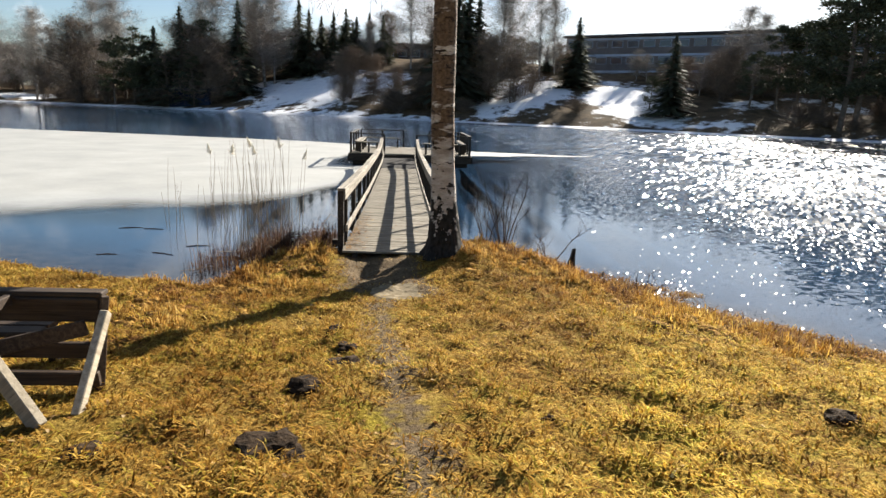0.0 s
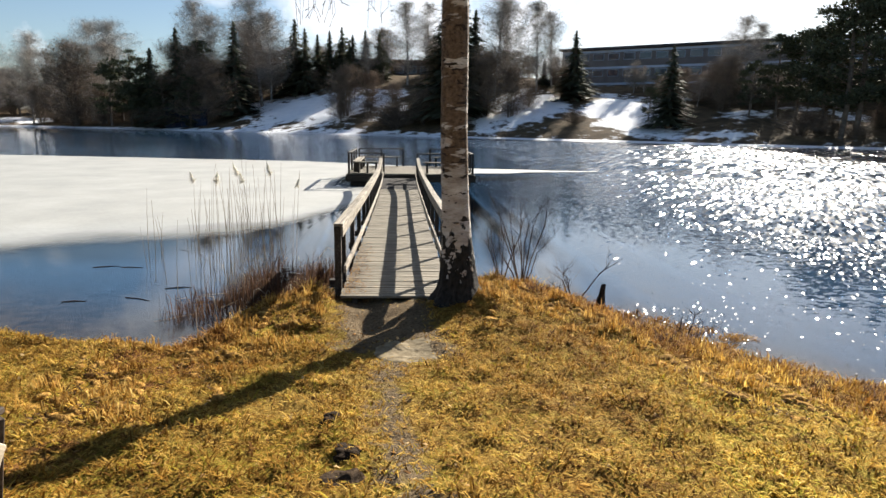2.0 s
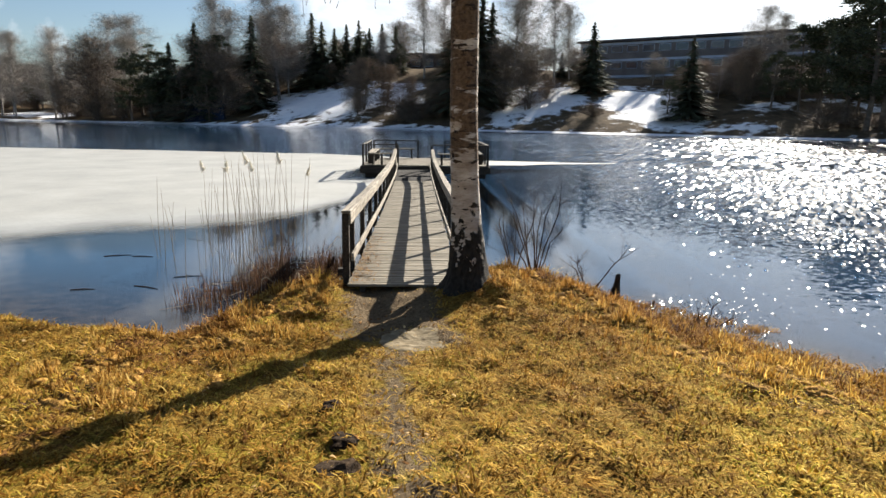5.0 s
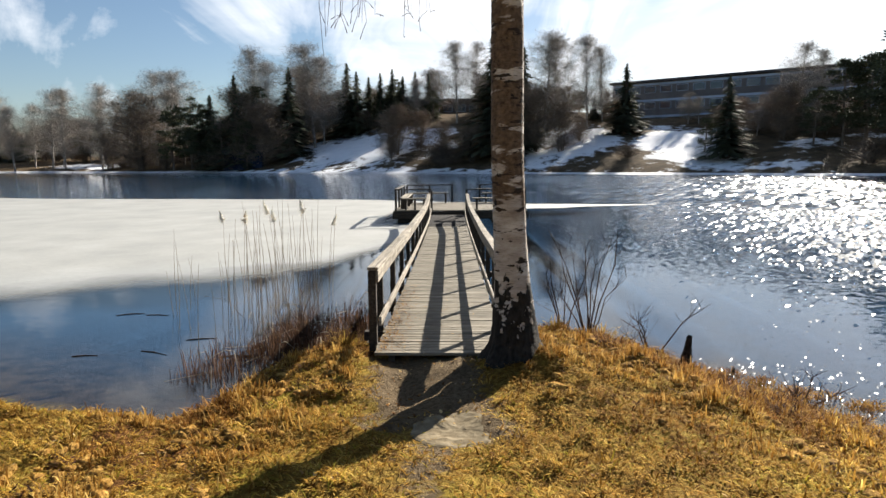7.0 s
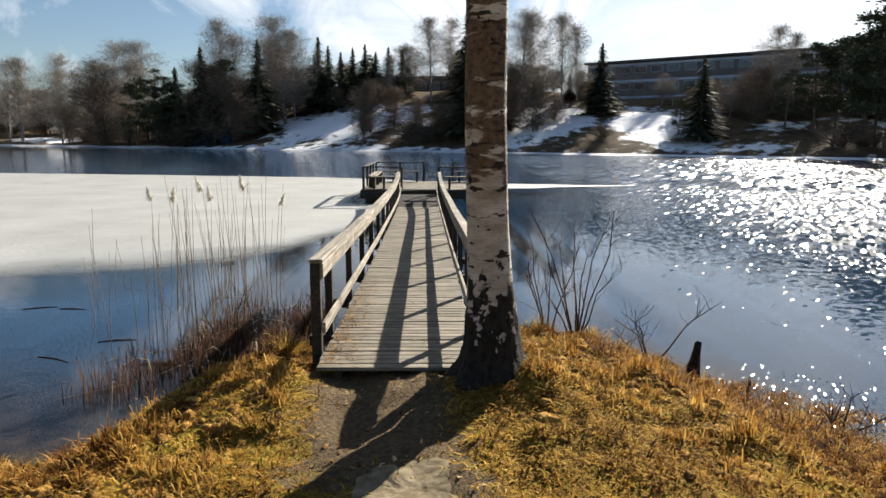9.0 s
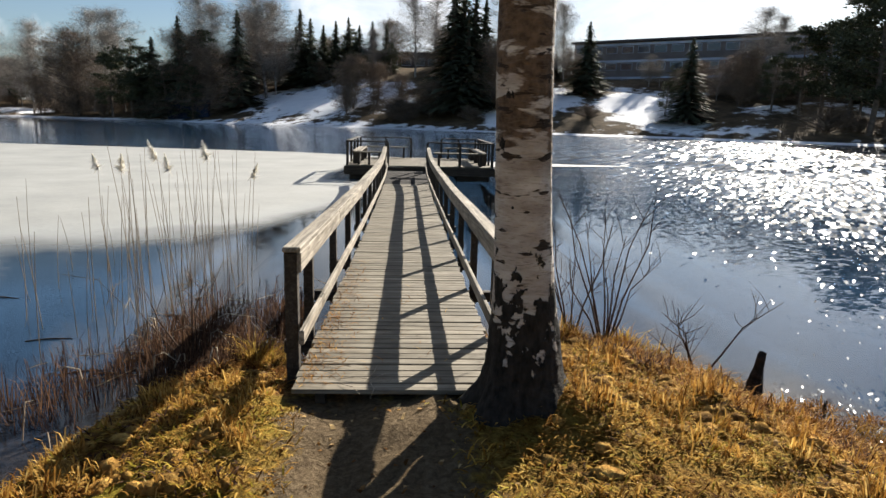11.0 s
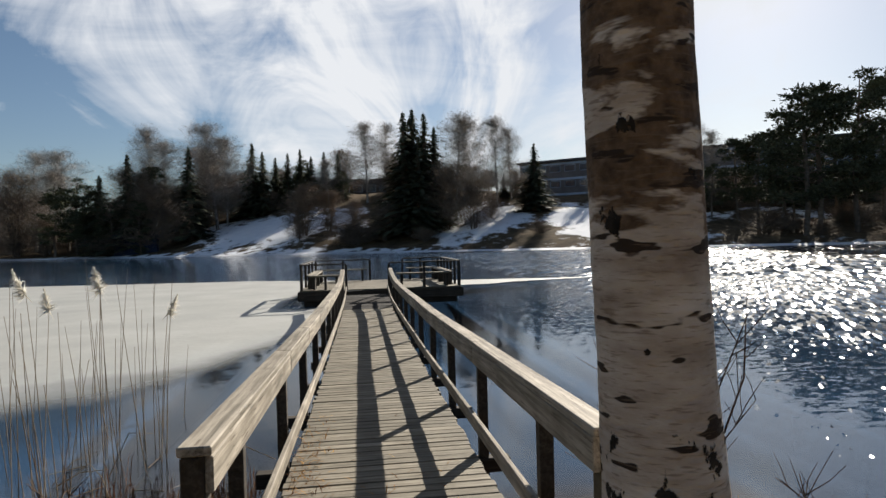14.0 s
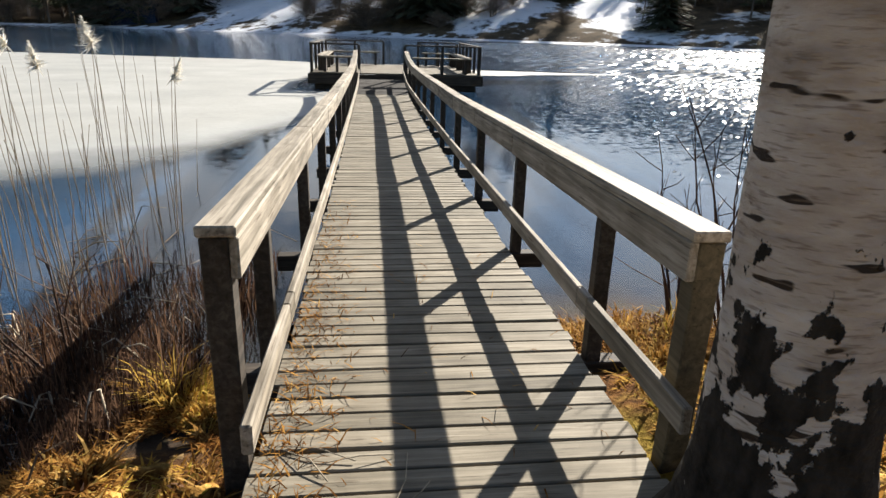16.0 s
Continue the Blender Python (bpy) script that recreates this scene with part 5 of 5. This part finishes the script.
def flat_stone(x, y, rx, ry, seed):
    """A broad worn stone lying flush in the turf."""
    bm = bmesh.new()
    rings = []
    for q, h in ((1.06, -0.03), (1.0, 0.006), (0.94, 0.012), (0.84, 0.015), (0.72, 0.016), (0.60, 0.017), (0.48, 0.017), (0.36, 0.018), (0.24, 0.018), (0.12, 0.018), (0.03, 0.018)):
        ring = []
        for j in range(40):
            a = 2 * math.pi * j / 40
            wob = 1 + 0.16 * noise.noise(Vector((math.cos(a) * 1.4, math.sin(a) * 1.4, seed))) + 0.05 * noise.noise(Vector((math.cos(a) * 5, math.sin(a) * 5, seed)))
            px, py = rx * q * wob * math.cos(a), ry * q * wob * math.sin(a)
            rise = 0.007 * noise.noise(Vector((px * 9, py * 9, seed))) + 0.005 * noise.noise(Vector((px * 26, py * 26, seed)))
            ring.append(bm.verts.new((px, py, gz(x + px, y + py) * 0.6 + gz(x, y) * 0.4 + h + rise)))
        rings.append(ring)
    for p, q in zip(rings[:-1], rings[1:]):
        for j in range(40):
            bm.faces.new((p[j], p[(j + 1) % 40], q[(j + 1) % 40], q[j]))
    bm.faces.new(rings[-1])
    ob = part("flat_stone", bm, M_SLAB)
    ob.location = (x, y, 0)
    tagged(ob, "broad pale flat stone worn flush with the lawn", "stone")


flat_stone(0.15, 7.02, 0.38, 0.28, 3)
stone_rnd = random.Random(77)


def stone(x, y, r0, seed):
    bm = bmesh.new()
    bmesh.ops.create_icosphere(bm, subdivisions=2, radius=r0)
    for v in bm.verts:
        v.co *= 1 + 0.45 * noise.noise(v.co / r0 * 0.9 + Vector((seed, seed, 0)))
        v.co.z *= 0.6
    ob = part("shore_stone", bm, M_STONE)
    ob.location = (x, y, max(gz(x, y), WATER - 0.02) + r0 * 0.15)
    tagged(ob, "rounded grey stone at the water's edge", "stone", "shore stones")


for k in range(16):
    y = stone_rnd.uniform(9.3, 10.6)
    x = stone_rnd.uniform(0.85, 1.5)
    stone(x, y, stone_rnd.uniform(0.02, 0.05), k)


# ---- grass, sedge and leaf litter ----
def blades(name, n, region, length, width, material, label, flat, keep, seed, floor=None, lean=1.0):
    g = np.random.default_rng(seed)
    x0, x1, y0, y1 = region
    x, y = g.uniform(x0, x1, n), g.uniform(y0, y1, n)
    ok = keep(x, y, g.random(n))
    x, y = x[ok], y[ok]
    n = len(x)
    z = np.maximum(ground_z(x, y), WATER - 0.05) if floor is None else floor(x, y)
    a = g.uniform(0, 2 * np.pi, n)
    ln = g.uniform(length[0], length[1], n)
    up = np.abs(g.normal(flat, 0.22, n)) * (0.45 + 1.1 * value_noise(x, y, 6.0, 6))
    dx, dy = np.cos(a) * ln * lean, np.sin(a) * ln * lean
    fat = width * g.uniform(0.6, 1.3, n)
    wx, wy = -np.sin(a) * fat, np.cos(a) * fat
    p0 = np.stack([x - wx, y - wy, z - 0.004], -1)
    p1 = np.stack([x + wx, y + wy, z - 0.004], -1)
    bend = np.stack([x + dx * 0.5, y + dy * 0.5, z + ln * up * 0.72], -1)
    side = np.stack([wx * 0.8, wy * 0.8, wx * 0], -1)
    tip = np.stack([x + dx, y + dy, z + ln * up * 0.85], -1)
    v = np.stack([p0, p1, bend - side, bend + side, tip], 1).reshape(-1, 3)
    i = np.arange(n)[:, None] * 5
    f = np.concatenate([i + [[0, 1, 3]], i + [[0, 3, 2]], i + [[2, 3, 4]]], 1).reshape(-1, 3)
    ob = array_mesh(name, v, f, material)
    return tagged(ob, label, "grass", kind="stuff")


def on_lawn(x, y, r):
    d = inland(x, y)
    marsh = (x < -0.78) & (x > -1.6) & (y > 9.05)
    boards = (np.abs(x + 0.03) < 0.74) & (y > 8.46)
    return (d > 0.1) & ~marsh & ~boards & (path_wear(x, y) < 0.45 + 0.8 * (r - 0.5)) & (value_noise(x, y, 3.0, 41) > 0.28 * r)


def on_bank(x, y, r):
    d = inland(x, y)
    under_deck = (np.abs(x) < 0.75) & (y > 8.5) | (x < -0.7) & (x > -1.9) & (y > 9.0)
    return (d > -0.12) & (d < 1.25) & (r < 1.25 - d * 0.8) & ~under_deck & (value_noise(x, y, 2.2, 43) > np.where(x < -0.9, 0.52, 0.34))


blades("dry_grass", 260000, (-4.6, 5.2, 1.6, 10.4), (0.03, 0.09), 0.0046, M_BLADE, "matted dry yellow grass of the lawn", 0.19, on_lawn, 1)
blades("dry_grass", 40000, (-6.5, 6.5, -0.5, 3.4), (0.03, 0.08), 0.005, M_BLADE, "matted dry yellow grass of the lawn", 0.19, on_lawn, 2)
blades("dry_grass", 60000, (-9.0, 10.0, -4.0, 9.0), (0.05, 0.11), 0.007, M_BLADE, "matted dry yellow grass of the lawn", 0.19, lambda x, y, r: on_lawn(x, y, r) & ((x < -4.4) | (x > 5.0) | (y < 1.8)), 5)
blades("rusty_sedge", 30000, (5.3, 10.0, 0.0, 7.5), (0.05, 0.15), 0.0055, M_RUST_BLADE, "rusty brown sedge tufts on the bank", 0.55, on_bank, 14)
blades("rusty_sedge", 110000, (-2.0, 5.5, 5.5, 10.9), (0.05, 0.15), 0.0042, M_RUST_BLADE, "rusty brown sedge tufts on the bank", 0.55, on_bank, 3)
blades("leaf_litter", 5000, (-4.0, 4.5, 2.5, 10.2), (0.02, 0.045), 0.012, M_LEAF, "brown fallen leaves scattered on the grass", 0.25, lambda x, y, r: (inland(x, y) > 0.1) & ~((np.abs(x + 0.03) < 0.74) & (y > 8.46)), 4)

def in_bay(x, y, r):
    d = inland(x, y)
    return (d > -2.4) & (d < 0.2) & (x < -0.95) & (value_noise(x, y, 2.0, 45) > 0.24 + 0.38 * r)


# low matted lumps of dead grass, thickest along the bank
def lumps(n, region, size, keep, seed, label):
    bm = bmesh.new()
    bmesh.ops.create_icosphere(bm, subdivisions=2, radius=1.0)
    bm.verts.ensure_lookup_table()
    tv = np.array([tuple(v.co) for v in bm.verts])
    tf = np.array([[v.index for v in f.verts] for f in bm.faces])
    bm.free()
    g = np.random.default_rng(seed)
    x, y = g.uniform(region[0], region[1], n), g.uniform(region[2], region[3], n)
    ok = keep(x, y, g.random(n))
    x, y = x[ok], y[ok]
    n = len(x)
    r = g.uniform(size[0], size[1], n)
    s = np.stack([r * g.uniform(0.8, 1.5, n), r * g.uniform(0.7, 1.1, n), r * g.uniform(0.45, 0.85, n)], -1)
    a = g.uniform(0, 6.28, n)
    p = tv[None] * g.normal(1.0, 0.17, (n, len(tv), 1)) * s[:, None]
    c, q = np.cos(a)[:, None], np.sin(a)[:, None]
    p = np.stack([p[..., 0] * c - p[..., 1] * q, p[..., 0] * q + p[..., 1] * c, p[..., 2]], -1)
    p += np.stack([x, y, ground_z(x, y) - 0.004], -1)[:, None]
    f = (tf[None] + np.arange(n)[:, None, None] * len(tv)).reshape(-1, 3)
    tagged(array_mesh("grass_clump", p.reshape(-1, 3), f, M_LUMP, None, True), label, "grass", kind="stuff")


def lumpy_bank(x, y, r):
    d = inland(x, y)
    clear = (np.abs(x) < 0.78) & (y > 8.45) | (np.hypot(x - BX, y - BY) < 0.32) | (x < -0.75) & (y > 9.0)
    return (d > 0.03) & (d < 3.2) & (r < np.clip(1.3 - d * 0.42, 0, 1)) & ~clear & (path_wear(x, y) < 0.3) & (value_noise(x, y, 2.6, 47) > 0.30)


lumps(5200, (-2.6, 5.2, 5.4, 10.6), (0.018, 0.058), lumpy_bank, 33, "matted rusty clumps of dead grass on the bank")


def in_clump(x, y, r):
    return lumpy_bank(x, y, r * 0.6) & (value_noise(x, y, 7.5, 52) > 0.60)


def in_gap(x, y, r):
    return lumpy_bank(x, y, r * 0.6) & (value_noise(x, y, 7.5, 52) < 0.42) & (value_noise(x, y, 1.6, 53) > 0.30)


blades("grass_clump", 95000, (-2.6, 5.0, 5.4, 10.6), (0.05, 0.12), 0.0042, M_TUSSOCK, "standing clumps of orange dead grass on the bank", 0.75, in_clump, 35, None, 0.55)
# flat dark blades darken the gaps between the clumps
blades("dark_litter", 42000, (-2.4, 5.0, 5.4, 10.6), (0.03, 0.08), 0.006, M_STEM, "flat dark blades between the grass clumps of the bank", 0.12, in_gap, 36)
blades("marsh_litter", 16000, (-1.95, -0.74, 8.75, 10.3), (0.03, 0.12), 0.005, M_RUST_BLADE, "matted brown straw on the wet ground beside the gangway", 0.16, lambda x, y, r: (inland(x, y) > -0.1) & (value_noise(x, y, 4.0, 55) > 0.3), 37)
blades("sedge_stems", 1900, (-2.0, -1.05, 9.5, 11.4), (0.10, 0.30), 0.0024, M_STEM, "reddish brown dead stems standing in the shallows", 0.9, in_bay, 26, None, 0.5)
broken_rnd = random.Random(41)
for k in range(14):
    t = Tubes()
    x, y = broken_rnd.uniform(-2.3, -1.2), broken_rnd.uniform(9.3, 10.6)
    p = Vector((x, y, max(gz(x, y), WATER - 0.1) - 0.02))
    a, n = broken_rnd.uniform(0, 6.28), broken_rnd.uniform(0.12, 0.34)
    d = Vector((math.cos(a), math.sin(a) * 0.4, 0))
    t.add([p, p + d * 0.05 + Vector((0, 0, n)), p + d * 0.16 + Vector((0, 0, n * 1.05)), p + d * broken_rnd.uniform(0.25, 0.4) + Vector((0, 0, n * broken_rnd.uniform(0.3, 0.9)))], [0.0055, 0.005, 0.0045, 0.003], 5)
    tagged(t.make("broken_reed", M_STRUT), "pale bent broken reed in the dark shallows", "reed", "broken reeds")
blades("sedge_stems", 8500, (-2.8, -0.95, 8.9, 11.6), (0.10, 0.36), 0.0028, M_STEM, "reddish brown dead stems standing in the shallows", 0.95, in_bay, 6, None, 0.4)


def tuft(x, y, n, spread, length, seed, label):
    blades("grass_tuft", n, (x - spread, x + spread, y - spread, y + spread), length, 0.003, M_BLADE, label, 0.75, lambda a, b, r: np.hypot(a - x, b - y) < spread * r, seed)


tuft(-1.08, 9.72, 4200, 0.19, (0.10, 0.24), 7, "golden tuft of dead grass beside the gangway")
tuft(-0.98, 9.42, 500, 0.10, (0.04, 0.10), 8, "golden tuft of dead grass beside the gangway")
tuft(1.95, 10.0, 1600, 0.28, (0.08, 0.22), 9, "golden tuft of dead grass at the water's edge")
tuft(2.45, 9.55, 900, 0.22, (0.06, 0.16), 10, "golden tuft of dead grass at the water's edge")
tuft(1.25, 9.9, 900, 0.22, (0.06, 0.18), 11, "golden tuft of dead grass at the water's edge")
tussock_rnd = random.Random(19)
for k in range(60):
    x = tussock_rnd.uniform(1.2, 4.6)
    y = float(np.interp(x, SHORE_X, SHORE_Y)) - tussock_rnd.uniform(0.05, 1.3)
    blades("sedge_tussock", tussock_rnd.randrange(130, 340), (x - 0.16, x + 0.16, y - 0.12, y + 0.12), (0.05, 0.13), 0.0045, M_STEM, "dark rusty sedge tussock on the bank", 0.45, lambda a, b, r, x=x, y=y: np.hypot(a - x, (b - y) * 1.3) < 0.17 * r ** 0.5, 60 + k)
for k, (x, y) in enumerate(((2.95, 9.2), (3.15, 8.95), (3.4, 8.7), (3.55, 8.55), (3.75, 8.25), (3.9, 8.3), (3.3, 8.55))):
    blades("drowned_tuft", 160, (x - 0.14, x + 0.14, y - 0.1, y + 0.1), (0.04, 0.10), 0.004, M_RUST_BLADE, "drowned grass tuft standing in shallow water", 0.5, lambda a, b, r: r < 2, 120 + k, lambda a, b: np.full(len(a), WATER - 0.01))
tuft(3.1, 8.75, 700, 0.22, (0.06, 0.16), 12, "golden tuft of dead grass at the water's edge")


def on_boards(x, y, r):
    return r < np.clip(1.2 - (x + 0.62) / 0.22, 0.02, 1) * np.clip(1.15 - np.abs(y - 9.6) / 2.6, 0.0, 1)


blades("straw_litter", 9000, (-0.64, 0.55, 8.6, 13.0), (0.02, 0.09), 0.0026, M_RUST_BLADE, "brown straw and needles scattered on the boards", 0.06, on_boards, 13, lambda x, y: np.interp(y, DECK_Y, DECK_Z) + 0.006)
straw_rnd = random.Random(3)
for k in range(9):
    t = Tubes()
    x, y, a, n = straw_rnd.uniform(-0.55, -0.05), straw_rnd.uniform(8.6, 8.95), straw_rnd.uniform(0, 6.28), straw_rnd.uniform(0.12, 0.3)
    d = Vector((math.cos(a), math.sin(a), 0)) * n
    p = Vector((x, y, deck_z(y) + 0.008))
    t.add([p, p + d * 0.5 + Vector((0.02, 0.0, 0.015)), p + d + Vector((0, 0, deck_z(y + d.y) - deck_z(y)))], [0.0025, 0.0022, 0.0015], 4)
    tagged(t.make("straw", M_STRUT), "pale straw lying on the gangway boards", "straw", "straws on the boards")

# ---- boards of the gangway ----
bm = bmesh.new()
box_bm(bm, (1.25, 0.094, 0.028), (0, 0, 0), 0.004)
board_mesh = None
board_rnd = random.Random(9)
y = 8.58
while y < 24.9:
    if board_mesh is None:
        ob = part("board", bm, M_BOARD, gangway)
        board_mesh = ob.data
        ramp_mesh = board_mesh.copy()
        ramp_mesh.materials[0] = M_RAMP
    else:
        # boards past y = 22.7 are black
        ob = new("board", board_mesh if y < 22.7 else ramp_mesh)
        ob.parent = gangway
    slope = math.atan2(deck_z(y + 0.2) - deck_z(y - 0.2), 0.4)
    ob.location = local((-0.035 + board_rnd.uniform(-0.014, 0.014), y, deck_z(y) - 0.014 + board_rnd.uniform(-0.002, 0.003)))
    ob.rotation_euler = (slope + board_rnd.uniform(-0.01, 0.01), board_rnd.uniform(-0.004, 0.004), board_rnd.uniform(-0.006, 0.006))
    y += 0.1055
